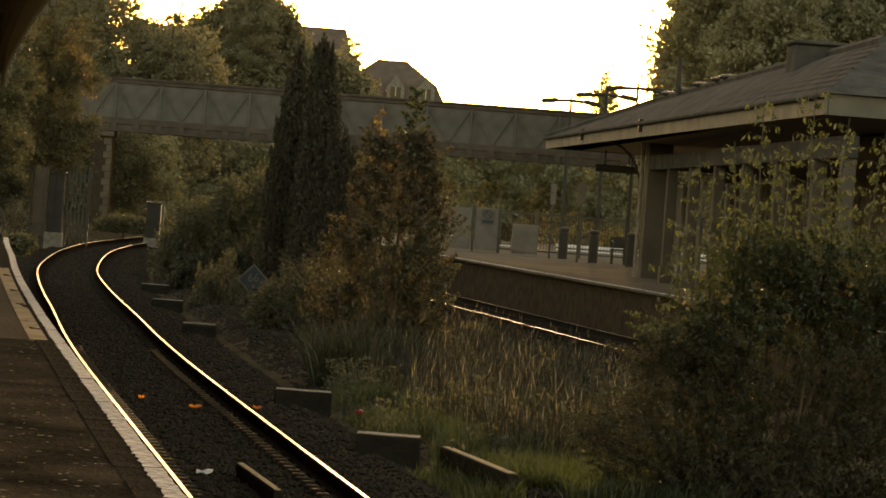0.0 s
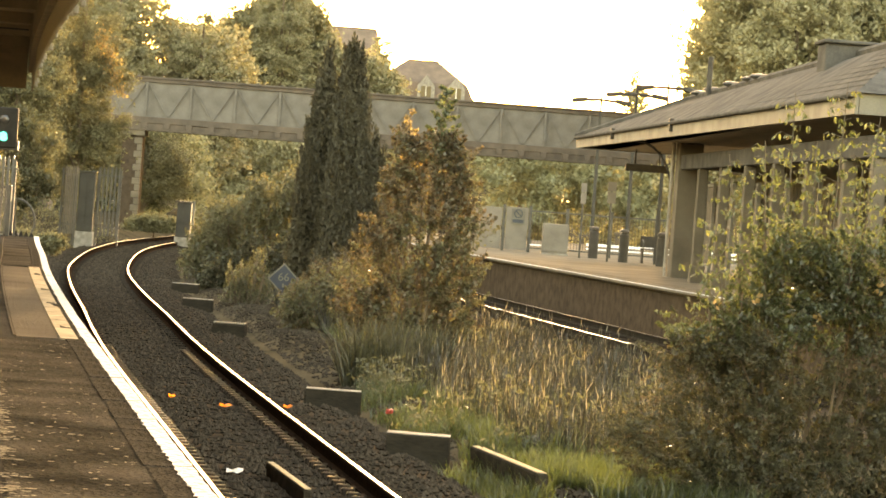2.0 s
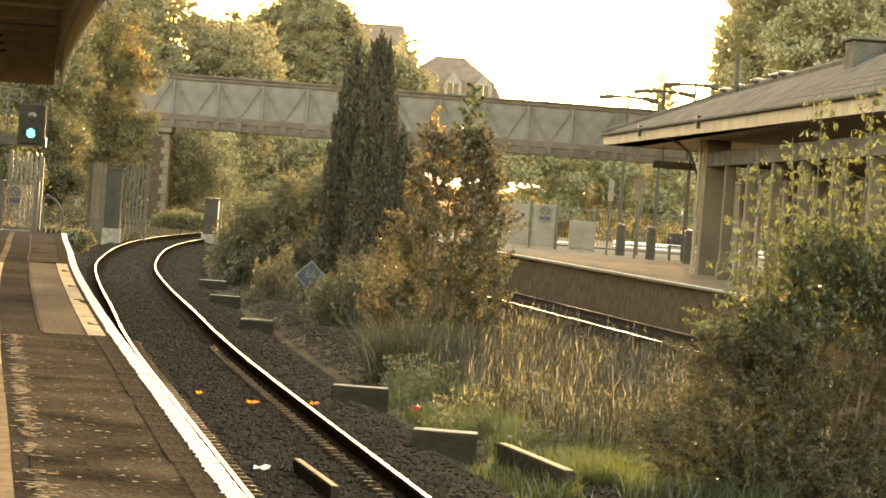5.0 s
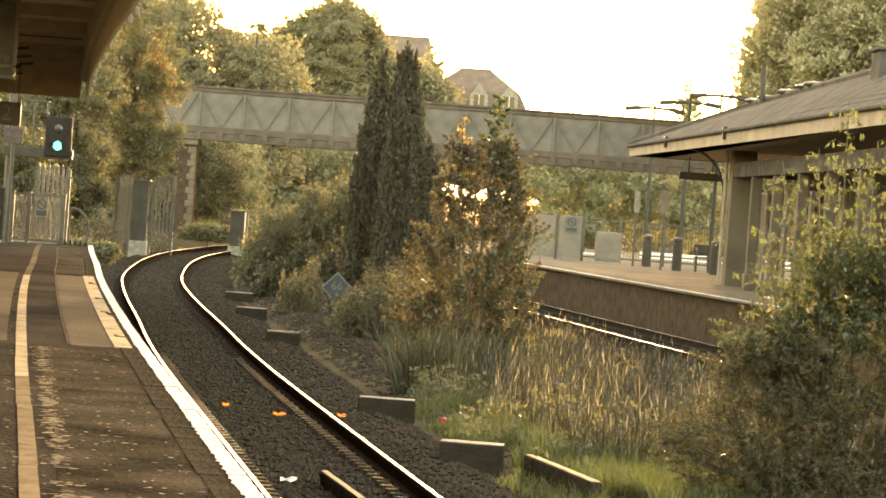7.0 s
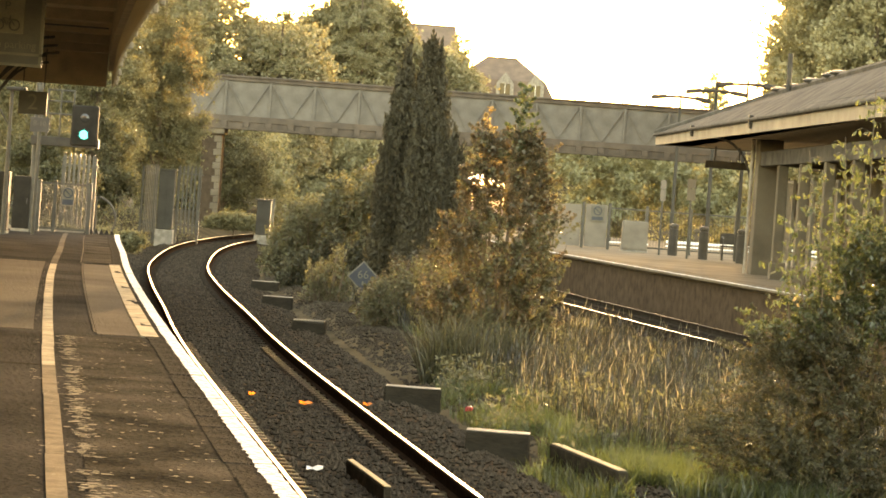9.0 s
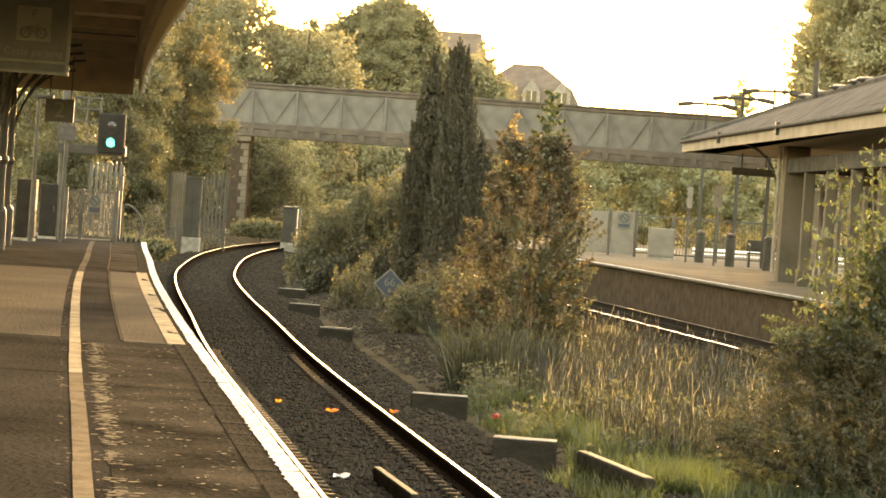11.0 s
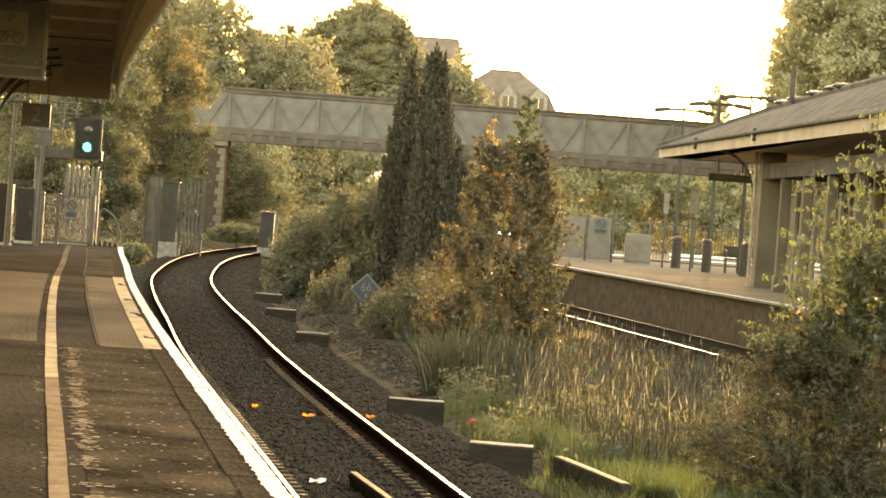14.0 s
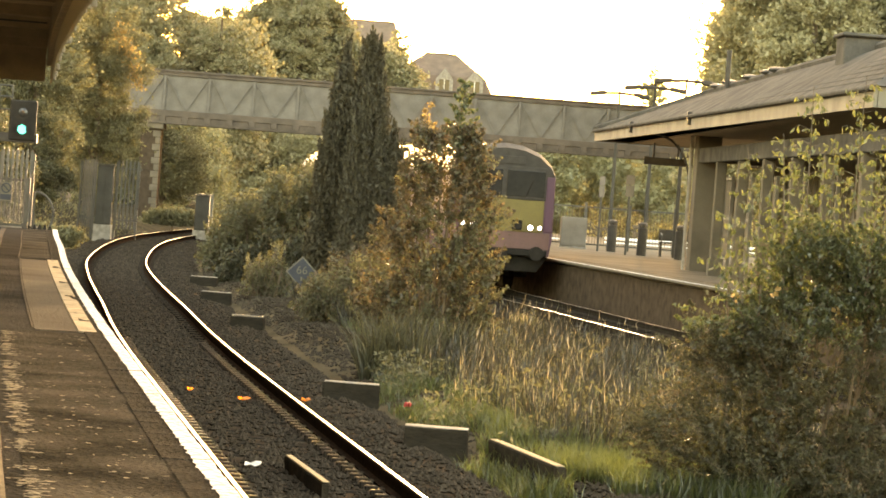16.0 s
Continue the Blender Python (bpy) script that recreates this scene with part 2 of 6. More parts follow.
def add_tube(bm, pts, radii, sides=8):
    """A tapering tube along points."""
    rings = []
    for i, p in enumerate(pts):
        p = Vector(p)
        d = (Vector(pts[min(i + 1, len(pts) - 1)]) - Vector(pts[max(i - 1, 0)])).normalized()
        u = d.orthogonal().normalized()
        w = d.cross(u)
        rr = radii[i] if isinstance(radii, (list, tuple)) else radii
        rings.append([bm.verts.new(p + rr * (math.cos(a) * u + math.sin(a) * w)) for a in (2 * math.pi * k / sides for k in range(sides))])
    for a, b in zip(rings, rings[1:]):
        best = min(range(sides), key=lambda s: (b[s].co - a[0].co).length)
        for k in range(sides):
            bm.faces.new((a[k], a[(k + 1) % sides], b[(k + 1 + best) % sides], b[(k + best) % sides]))
    bm.faces.new(rings[0][::-1])
    bm.faces.new(rings[-1])
    return bm


def tube(pts, radii, sides=8):
    return add_tube(bmesh.new(), pts, radii, sides)


def prism(profile, axis, a, b):
    """A closed outline of (u, v) drawn along x or y from a to b."""
    bm = bmesh.new()
    put = (lambda u, v, s: (s, u, v)) if axis == "x" else (lambda u, v, s: (u, s, v))
    r0 = [bm.verts.new(put(u, v, a)) for u, v in profile]
    r1 = [bm.verts.new(put(u, v, b)) for u, v in profile]
    n = len(profile)
    for i in range(n):
        bm.faces.new((r0[i], r0[(i + 1) % n], r1[(i + 1) % n], r1[i]))
    bm.faces.new(r0[::-1])
    bm.faces.new(r1)
    bmesh.ops.recalc_face_normals(bm, faces=bm.faces[:])
    return bm


def words(name, text, size, m, material_, parent, align="CENTER"):
    cu = bpy.data.curves.new(name, "FONT")
    cu.body, cu.size, cu.align_x, cu.align_y, cu.extrude = text, size, align, "CENTER", 0.002
    ob = new(name, cu)
    cu.materials.append(material_)
    ob.parent, ob.matrix_basis = parent, m
    return ob


# ---- the lines of the two tracks, in plan ----
def track_two(y):
    return 2.3 - 0.135 * (y - 87) if y < 87 else 2.3 - 0.135 * (y - 87) + 0.001215 * (y - 87) ** 2


def track_one(y):
    x = 3.02 - 0.127 * y + (0.00118 * (y - 47) ** 2 if y > 47 else 0.0)
    u = min(1.0, max(0.0, (y - 62) / 54))
    x -= 1.0 * u * u * (3 - 2 * u)
    x += 0.17 * math.exp(-((y - 55) / 9.5) ** 2) - 0.08 * math.exp(-((y - 78) / 8) ** 2)
    w = min(1.0, max(0.0, (y - 132) / 34))
    w = w * w * (3 - 2 * w)
    return (1 - w) * x + w * (track_two(y) - 3.5)


def edge_line(y):
    """The line that the near platform follows; it stands a little further off the rails at its near end."""
    return track_one(y) - 0.115 / (1 + math.exp((y - 36) / 4))


def beside(f, y, off):
    """The place off metres to the right of a line at y, and the line's heading."""
    s = (f(y + 0.1) - f(y - 0.1)) / 0.2
    k = math.hypot(1, s)
    return f(y) + off / k, y - off * s / k, -math.atan(s)


def sweep(f, profile, y0, y1, step=1.5):
    """A closed outline of (offset, z) drawn along a track's line."""
    bm = bmesh.new()
    n = max(1, int(round((y1 - y0) / step)))
    rings = []
    for i in range(n + 1):
        y = y0 + (y1 - y0) * i / n
        ring = []
        for off, z in profile:
            px, py, _ = beside(f, y, off)
            ring.append(bm.verts.new((px, py, z)))
        rings.append(ring)
    k = len(profile)
    for a, b in zip(rings, rings[1:]):
        for i in range(k):
            bm.faces.new((a[i], a[(i + 1) % k], b[(i + 1) % k], b[i]))
    bm.faces.new(rings[0][::-1])
    bm.faces.new(rings[-1])
    bmesh.ops.recalc_face_normals(bm, faces=bm.faces[:])
    return bm


def rect(a, b, z0, z1):
    return [(a, z0), (b, z0), (b, z1), (a, z1)]


# ---- ground ----
def ground_z(x, y):
    """The uneven soil: low under the tracks, a little raised between them."""
    z = -0.36 + 0.05 * noise.noise((x * 0.5, y * 0.35, 0.0)) + 0.02 * noise.noise((x * 2, y * 2, 3.0))
    if 10 < y < 200:
        d1, d2 = x - track_one(y), track_two(y) - x
        if 2.0 < d1 and 2.0 < d2:
            z += 0.22 * min(1.0, (d1 - 2.0) / 0.8) * min(1.0, (d2 - 2.0) / 0.8)
        if d1 < -3.0 and y > 70:
            z += min(0.9, (-d1 - 3.0) * 0.35)
    # Rise added to close bright sky gaps behind the woods; tracks keep a cutting.
    if y > 193:
        off = x - track_two(min(y, 420.0))
        cut = min(1.0, max(0.0, (abs(off + 1.75) - 6.5) / 7))
        z += 9.0 * min(1.0, (y - 193) / 60) ** 1.2 * cut
    return z


def build_ground():
    xs = [-900, -400, -150, -70, -40, -28] + [-20 + 0.5 * i for i in range(81)] + [23, 26, 30, 36, 44, 54, 66, 80, 100, 130, 180, 400, 900]
    ys = [-60, -30, 0, 10] + [14 + 0.8 * i for i in range(72)] + [73 + 3 * i for i in range(44)] + [208, 215, 222, 230, 240, 250, 260, 270, 280, 290, 300, 315, 330, 350, 380, 420, 500, 700, 1100, 1900]
    bm = bmesh.new()
    grid = [[bm.verts.new((x, y, ground_z(x, y) if (abs(x) < 60 or y > 193) else -0.36)) for x in xs] for y in ys]
    for a, b in zip(grid, grid[1:]):
        for i in range(len(xs) - 1):
            bm.faces.new((a[i], a[i + 1], b[i + 1], b[i]))
    for p in bm.faces:
        p.smooth = True
    g = part("ground", bm, M_EARTH)
    tagged(g, "dark earth and cinders between and beside the tracks", "ground", kind="structure")


build_ground()


# ---- the tracks ----
RAIL = [(-0.07, -0.155), (0.07, -0.155), (0.07, -0.14), (0.012, -0.125), (0.012, -0.045), (0.034, -0.035), (0.034, -0.006),
        (0.026, 0.0), (-0.026, 0.0), (-0.034, -0.006), (-0.034, -0.035), (-0.012, -0.045), (-0.012, -0.125), (-0.07, -0.14)]


def build_track(f, y0, y1, ys0, ys1, label, stones):
    head = 0.016 if stones else 0.007
    t = thing("railway_track", label, "railway track", kind="structure")
    part("ballast_bed", sweep(f, [(-2.3, -0.5), (2.3, -0.5), (1.75, -0.185), (-1.75, -0.185)], y0, y1, 2.0), M_BALLAST, t)
    for side in (-0.7525, 0.7525):
        part("rail", sweep(f, [(side + u, v) for u, v in RAIL], y0, y1, 1.2), M_RUST if stones else M_SLEEPER, t, "rust-brown steel rail with a bright worn top")
        part("rail_head", sweep(f, rect(side - head, side + head, -0.010, 0.0025), y0, y1, 1.2), M_RAILTOP if stones else M_RAILFAR, t, "bright polished running surface")
    first, chair, y = None, None, ys0
    while y < ys1:
        px, py, a = beside(f, y, 0)
        m = pose(px, py, -0.172, 0, 0, math.degrees(a) + random.uniform(-0.6, 0.6))
        if first is None:
            bm = bx(-1.3, 1.3, -0.125, 0.125, -0.13, 0, bevel=0.012)
            for sd in (-0.7525, 0.7525):
                add_box(bm, sd - 0.2, sd + 0.2, -0.1, 0.1, 0, 0.035, bevel=0.01)
            first = part("sleeper", bm, M_SLEEPER, t)
            first.matrix_basis = m
        else:
            share("sleeper", first, t, m)
        # Chairs doubled and toned to give the fine sunlit stripes beside the rails.
        if stones and y < 46:
            for off, dy in ((-0.58, -0.1), (-0.58, 0.24), (0.57, -0.1), (0.57, 0.24)):
                qx, qy, a = beside(f, y + dy, off)
                mc = pose(qx, qy, -0.14, 0, 0, math.degrees(a))
                if chair is None:
                    chair = part("rail_chair", bx(-0.06, 0.06, -0.035, 0.035, -0.04, 0.03, bevel=0.012), M_CHAIR, t)
                    chair.matrix_basis = mc
                else:
                    share("rail_chair", chair, t, mc)
        y += 0.68
    if stones:
        v, q = [], []
        octa = [(1, 0, 0), (-1, 0, 0), (0, 1, 0), (0, -1, 0), (0, 0, 1), (0, 0, -1)]
        for _ in range(stones):
            yy = ys0 + (ys1 - ys0) * random.random() ** 1.6
            off = random.uniform(-1.95, 2.35) if random.random() < 0.72 else random.uniform(2.3, 3.7)
            px, py, _a = beside(f, yy, off)
            zz = ground_z(px, py) if off > 2.3 else -0.168 if abs(off) < 1.7 else -0.168 - (abs(off) - 1.7) * 0.32
            r = random.uniform(0.02, 0.045)
            a, e = random.uniform(0, 6.3), len(v)
            for ox, oy, oz in octa:
                k = r * random.uniform(0.75, 1.25)
                v.append((px + k * (ox * math.cos(a) - oy * math.sin(a)), py + k * (ox * math.sin(a) + oy * math.cos(a)), zz + k * oz * 0.8))
            for i, j in ((0, 2), (2, 1), (1, 3), (3, 0)):
                q.append((e + i, e + j, e + 4))
                q.append((e + j, e + i, e + 5))
        me = bpy.data.meshes.new("ballast_stones")
        me.from_pydata(v, [], q)
        me.materials.append(M_STONE)
        o = new("ballast_stones", me)
        o.parent = t
        tagged(o, kind="stuff")
    return t


build_track(track_one, -20, 190, 22, 128, "single railway track with bright rail tops curving away on dark ballast", 42000)
build_track(track_two, 20, 380, 50, 112, "railway track with shining rails beside the far platform", 0)


# ---- the near platform, on which the camera stands ----
P1 = -1.50
P1_END = 69.0


def build_near_platform():
    p = thing("platform", "asphalt station platform with a white painted edge and worn yellow line", "platform", kind="structure")
    part("platform_body", sweep(edge_line, [(-9.5, -0.4), (P1 - 0.28, -0.4), (P1 - 0.28, 0.83), (P1 - 0.275, 0.905), (-9.5, 0.905)], -25, P1_END), M_ASPHALT, p)
    part("brick_face", sweep(edge_line, rect(P1 - 0.275, P1 - 0.20, -0.4, 0.79), -25, P1_END), M_BRICK, p, "dark brick wall under the near platform edge")
    # Paler asphalt from 28 to 47 m paints in the sunlight that falls there.
    part("sunlit_strip", sweep(edge_line, rect(-9.4, -2.8, 0.906, 0.911), 28.3, 47.4), M_ASPHALT_PALE, p)
    part("old_strip", sweep(edge_line, rect(-2.52, P1 - 0.25, 0.906, 0.910), -25, 27.9), M_ASPHALT_NEW, p)
    part("resurfaced_patch", sweep(edge_line, rect(-2.22, -1.825, 0.906, 0.912), 28.2, 47.6), M_ASPHALT_PALE, p)
    part("far_patch", sweep(edge_line, rect(-2.24, P1 - 0.25, 0.906, 0.910), 48.0, 68.6), M_ASPHALT_NEW, p)
    part("inner_strip", sweep(edge_line, rect(-1.82, -1.655, 0.9065, 0.9195), 28.2, 47.8), M_YELLOW, p, "faded yellow strip beside the edge")
    y = -20.0
    while y < 68:
        ln = random.uniform(2.2, 4.5)
        wob = random.uniform(-0.004, 0.004)
        # Sun and shade along the line are put into its tones: dull, yellow, grey.
        part("yellow_line", sweep(edge_line, rect(-2.72 + wob, -2.62 + wob, 0.906, 0.9125), y, min(y + ln - 0.02, 68), 0.8), M_YELLOW_D if y < 23 else M_YELLOW if y < 46.5 else M_ASPHALT_PALE, p)
        y += ln
    part("drain_channel", sweep(edge_line, rect(-9.3, -2.74, 0.9055, 0.9072), 23.52, 23.62, 0.1), M_SLEEPER, p, "dark slotted drain across the platform")
    part("end_kerb", sweep(edge_line, rect(-4.2, P1 - 0.45, 0.5, 0.97), 68.75, P1_END, 0.3), M_CONC, p)
    # low spiked guard across the platform's end
    for k in range(6):
        px, py, a = beside(edge_line, 68.55, -2.25 + 0.115 * k)
        bm = bmesh.new()
        base = [bm.verts.new(q) for q in ((-0.055, -0.05, 0), (0.055, -0.05, 0), (0.055, 0.05, 0), (-0.055, 0.05, 0))]
        tip = bm.verts.new((0, 0, 0.13))
        bm.faces.new(base[::-1])
        for i in range(4):
            bm.faces.new((base[i], base[(i + 1) % 4], tip))
        part("guard_spike", bm, M_BLACK, p).matrix_basis = pose(px, py, 0.915, 0, 0, math.degrees(a))
    # thin repair seams
    for y0, y1, o in ((28.4, 48, -2.245), (48, 66, -2.27)):
        part("seam", sweep(edge_line, rect(o, o + 0.018, 0.906, 0.9135), y0, y1, 1), M_ASPHALT_PALE, p)
    # the edge: coping slabs with rubbed white paint
    y, kinds = -6.0, []
    for k in range(6):
        bm = bx(-0.27, 0.0, 0.0, 0.745, -0.085, 0.0, bevel=0.008)
        for v in bm.verts:
            v.co.x += random.uniform(-0.012, 0.008)
            v.co.z += random.uniform(-0.004, 0.003)
        kinds.append(bm)
    kinds = [part("coping_slab", bm, M_ASPHALT_NEW, p) for bm in kinds]
    bars = []
    for k in range(6):
        bm = bmesh.new()
        n = 9
        lo = [bm.verts.new((-0.108 + random.choice((0, 0, 1)) * random.uniform(-0.014, 0.012) + random.uniform(-0.005, 0.005), 0.745 * i / n, 0.0045)) for i in range(n + 1)]
        hi = [bm.verts.new((-0.004 + random.uniform(-0.010, 0.004), 0.745 * i / n, 0.0045)) for i in range(n + 1)]
        dn = [bm.verts.new((0.004, 0.745 * i / n, -0.012)) for i in range(n + 1)]
        for i in range(n):
            bm.faces.new((lo[i], hi[i], hi[i + 1], lo[i + 1]))
            bm.faces.new((hi[i], dn[i], dn[i + 1], hi[i + 1]))
        bars.append(part("edge_paint", bm, M_WHITE, p, "chipped white paint along the platform edge"))
    n = 0
    while y < P1_END - 0.7:
        px, py, a = beside(edge_line, y, P1)
        m = pose(px, py, 0.918 + random.uniform(-0.003, 0.003), 0, 0, math.degrees(a))
        if n < 6:
            kinds[n].matrix_basis, bars[n].matrix_basis = m, m
        else:
            share("coping_slab", kinds[random.randrange(6)], p, m)
            share("edge_paint", bars[random.randrange(6)], p, m)
        y += 0.75
        n += 1


build_near_platform()


# ---- the far platform ----
def build_far_platform():
    p = thing("platform", "far station platform with sandy surface and pale edge above a dark wall", "platform", kind="structure")
    part("platform_body", sweep(track_two, [(1.75, -0.4), (16, -0.4), (16, 0.9), (1.9, 0.9), (1.75, 0.8)], 46, 135), M_SANDY, p)
    part("brick_face", sweep(track_two, rect(1.66, 1.745, -0.4, 0.79), 46, 135), M_BRICK, p, "dark brick wall below the platform edge")
    part("edge_strip", sweep(track_two, rect(2.2, 2.45, 0.901, 0.908), 46, 130), M_YELLOW_D, p)
    part("edge_paint", sweep(track_two, rect(1.487, 1.58, 0.909, 0.9185), 46, 130), M_WHITE, p)
    first, y, n = None, 48.0, 0
    while y < 132:
        px, py, a = beside(track_two, y, 1.49)
        m = pose(px, py, 0.91 + random.uniform(-0.004, 0.004), 0, 0, math.degrees(a))
        if first is None:
            first = part("coping_slab", bx(0, 0.6, 0, 0.89, -0.055, 0, bevel=0.008), M_SANDY, p, "worn coping slab")
            first.matrix_basis = m
        else:
            share("coping_slab", first, p, m)
        y += 0.9


build_far_platform()

# ---- the footbridge over both tracks ----
def build_bridge():
    b = thing("footbridge", "grey-panelled lattice girder footbridge with brown chords over the tracks", "footbridge", (0, 142, 0))
    x0, x1 = -13.4, 24.0
    bay, xs = 2.05, []
    x = x0
    while x < x1:
        xs.append(x)
        x += bay
    for yy in (-1.05, 1.05):
        part("top_chord", bx(x0, x1, yy - 0.09, yy + 0.09, 6.80, 6.96, bevel=0.01), M_BRIDGE_D, b)
        part("coping_rail", bx(x0, x1, yy - 0.15, yy + 0.15, 6.963, 7.06, bevel=0.02), M_BRIDGE_D, b)
        part("bottom_chord", bx(x0, x1, yy - 0.10, yy + 0.10, 4.92, 5.20, bevel=0.01), M_BRIDGE_D, b)
        part("lower_flange", bx(x0, x1, yy - 0.17, yy + 0.17, 4.58, 4.66), M_BRIDGE_D, b)
        part("lower_web", bx(x0, x1, yy - 0.05, yy + 0.05, 4.663, 4.917), M_BRIDGE_D, b)
    front, post, dl, dr, lug = None, None, None, None, None
    for x in xs:
        for yy in (-1.05, 1.05):
            mp = pose(x, yy, 0)
            sgn = -1 if yy < 0 else 1
            if front is None:
                front = part("side_panel", bx(0.02, bay - 0.02, -0.012, 0.012, 5.203, 6.797), M_BRIDGE, b, "pale grey painted steel panel")
                front.matrix_basis = mp
                post = part("upright", bx(-0.055, 0.055, -0.045, 0.045, 5.203, 6.797, bevel=0.006), M_BRIDGE, b)
                post.matrix_basis = pose(x, yy + sgn * 0.06, 0)
                dl = part("diagonal_brace", tube([(0.08, 0, 6.74), (bay / 2 - 0.05, 0, 5.26)], 0.045, 4), M_BRIDGE, b)
                dl.matrix_basis = pose(x, yy + sgn * 0.06, 0)
                dr = part("diagonal_brace", tube([(bay - 0.08, 0, 6.74), (bay / 2 + 0.05, 0, 5.26)], 0.045, 4), M_BRIDGE, b)
                dr.matrix_basis = pose(x, yy + sgn * 0.06, 0)
            else:
                share("side_panel", front, b, mp)
                for nm, o in (("upright", post), ("diagonal_brace", dl), ("diagonal_brace", dr)):
                    share(nm, o, b, pose(x, yy + sgn * 0.06, 0))
        for k in (0, 1):
            m = pose(x + k * bay / 2, -1.17, 0)
            if lug is None:
                lug = part("stiffener", bx(-0.14, 0.14, -0.05, 0.06, 4.665, 4.93, bevel=0.01), M_BRIDGE_D, b)
                lug.matrix_basis = m
            else:
                share("stiffener", lug, b, m)
    part("deck", bx(x0, x1, -0.94, 0.94, 4.80, 4.90), M_BRIDGE_D, b)
    stud = None
    for i in range(34):
        m = pose(x0 + 1.1 * i + 0.4, -1.05 + random.uniform(-0.02, 0.02), 7.062)
        if stud is None:
            stud = part("cap_bolt", bx(-0.05, 0.05, -0.05, 0.05, 0, 0.06, bevel=0.01), M_STEELG, b)
            stud.matrix_basis = m
        else:
            share("cap_bolt", stud, b, m)
    for px0, px1 in ((-10.25, -9.35), (16.8, 17.7)):
        pier = thing("bridge_pier", "tall weathered brick pier that carries the footbridge", "pier", (0, 142, 0))
        part("shaft", bx(px0, px1, -1.0, 1.0, -0.6, 4.3, bevel=0.02), M_BRICK, pier)
        part("cap_stone", bx(px0 - 0.12, px1 + 0.12, -1.15, 1.15, 4.303, 4.577, bevel=0.03), M_WALLC, pier)
        for i in range(14):
            part("quoin", bx(px1 - 0.35 if i % 2 else px1 - 0.22, px1 + 0.02, -1.02, -0.7, -0.1 + i * 0.31, 0.19 + i * 0.31, bevel=0.015), M_WALLC, pier)
    stair = thing("bridge_stair", "brown covered stair behind the footbridge's end", "stair", (0, 142, 0))
    part("landing_wall", bx(-16.5, -13.45, -1.3, 1.3, -0.6, 6.9, bevel=0.03), M_BRIDGE_D, stair)


build_bridge()


# ---- houses on the rise beyond ----
def build_house(x0, x1, y, eaves, ridge, cut, dormers, label):
    h = thing("house", label, "house", (0, y, 0))
    part("wall", bx(x0 + 0.3, x1 - 0.3, 0.3, 7.7, 6.0, eaves), M_HOUSE, h)
    bm = bmesh.new()
    lo = [bm.verts.new(v) for v in ((x0, 0, eaves), (x1, 0, eaves), (x1, 8, eaves), (x0, 8, eaves))]
    mid = [bm.verts.new(v) for v in ((x0 + cut * 0.25, 1.2, eaves + (ridge - eaves) * 0.5), (x1 - cut * 0.28, 1.2, eaves + (ridge - eaves) * 0.5),
                                     (x1 - cut * 0.28, 6.8, eaves + (ridge - eaves) * 0.5), (x0 + cut * 0.25, 6.8, eaves + (ridge - eaves) * 0.5))]
    top = [bm.verts.new((x0 + cut, 4, ridge)), bm.verts.new((x1 - cut, 4, ridge))]
    for i in range(4):
        bm.faces.new((lo[i], lo[(i + 1) % 4], mid[(i + 1) % 4], mid[i]))
    bm.faces.new((mid[0], mid[1], top[1], top[0]))
    bm.faces.new((mid[2], mid[3], top[0], top[1]))
    bm.faces.new((mid[1], mid[2], top[1]))
    bm.faces.new((mid[3], mid[0], top[0]))
    bm.faces.new(lo[::-1])
    part("roof", bm, M_ROOF, h, "brown tiled half-hipped roof")
    part("ridge_tiles", tube([(x0 + cut, 4, ridge + 0.03), (x1 - cut, 4, ridge + 0.03)], 0.1, 6), M_ROOF, h)
    part("gutter", tube([(x0, -0.05, eaves + 0.02), (x1, -0.05, eaves + 0.02)], 0.07, 6), M_BLACK, h)
    for dx, dz in dormers:
        d = part("dormer", prism([(-0.95, dz - 1.5), (0.95, dz - 1.5), (0.95, dz + 0.15), (0.0, dz + 1.35), (-0.95, dz + 0.15)], "y", -0.1, 3.4), M_CONC, h, "pale gabled dormer")
        d.location.x = dx
        w = part("window", bx(-0.55, 0.55, -0.14, -0.104, dz - 1.2, dz + 0.1), M_GLASS, d)
        part("glazing_bar", bx(-0.03, 0.03, -0.16, -0.142, dz - 1.2, dz + 0.1), M_SIGNW, w)
    wn_ = None
    n = int((x1 - x0 - 1.5) / 1.9)
    for i in range(n):
        for zz in (9.4, 11.2):
            m = pose(x0 + 1.4 + i * 1.9, 0, zz)
            if wn_ is None:
                wn_ = part("window", bx(-0.5, 0.5, 0.24, 0.297, 0, 1.3), M_GLASS, h)
                wn_.matrix_basis = m
            else:
                share("window", wn_, h, m)
    return h


build_house(-15.4, 3.4, 326, 14.5, 20.1, 0.9, (), "large brown-roofed house half hidden by trees")
build_house(1.7, 14.0, 332, 12.5, 17.4, 4.4, ((8.3, 14.4), (11.6, 14.4)), "brown-roofed house with two pale gabled dormers")


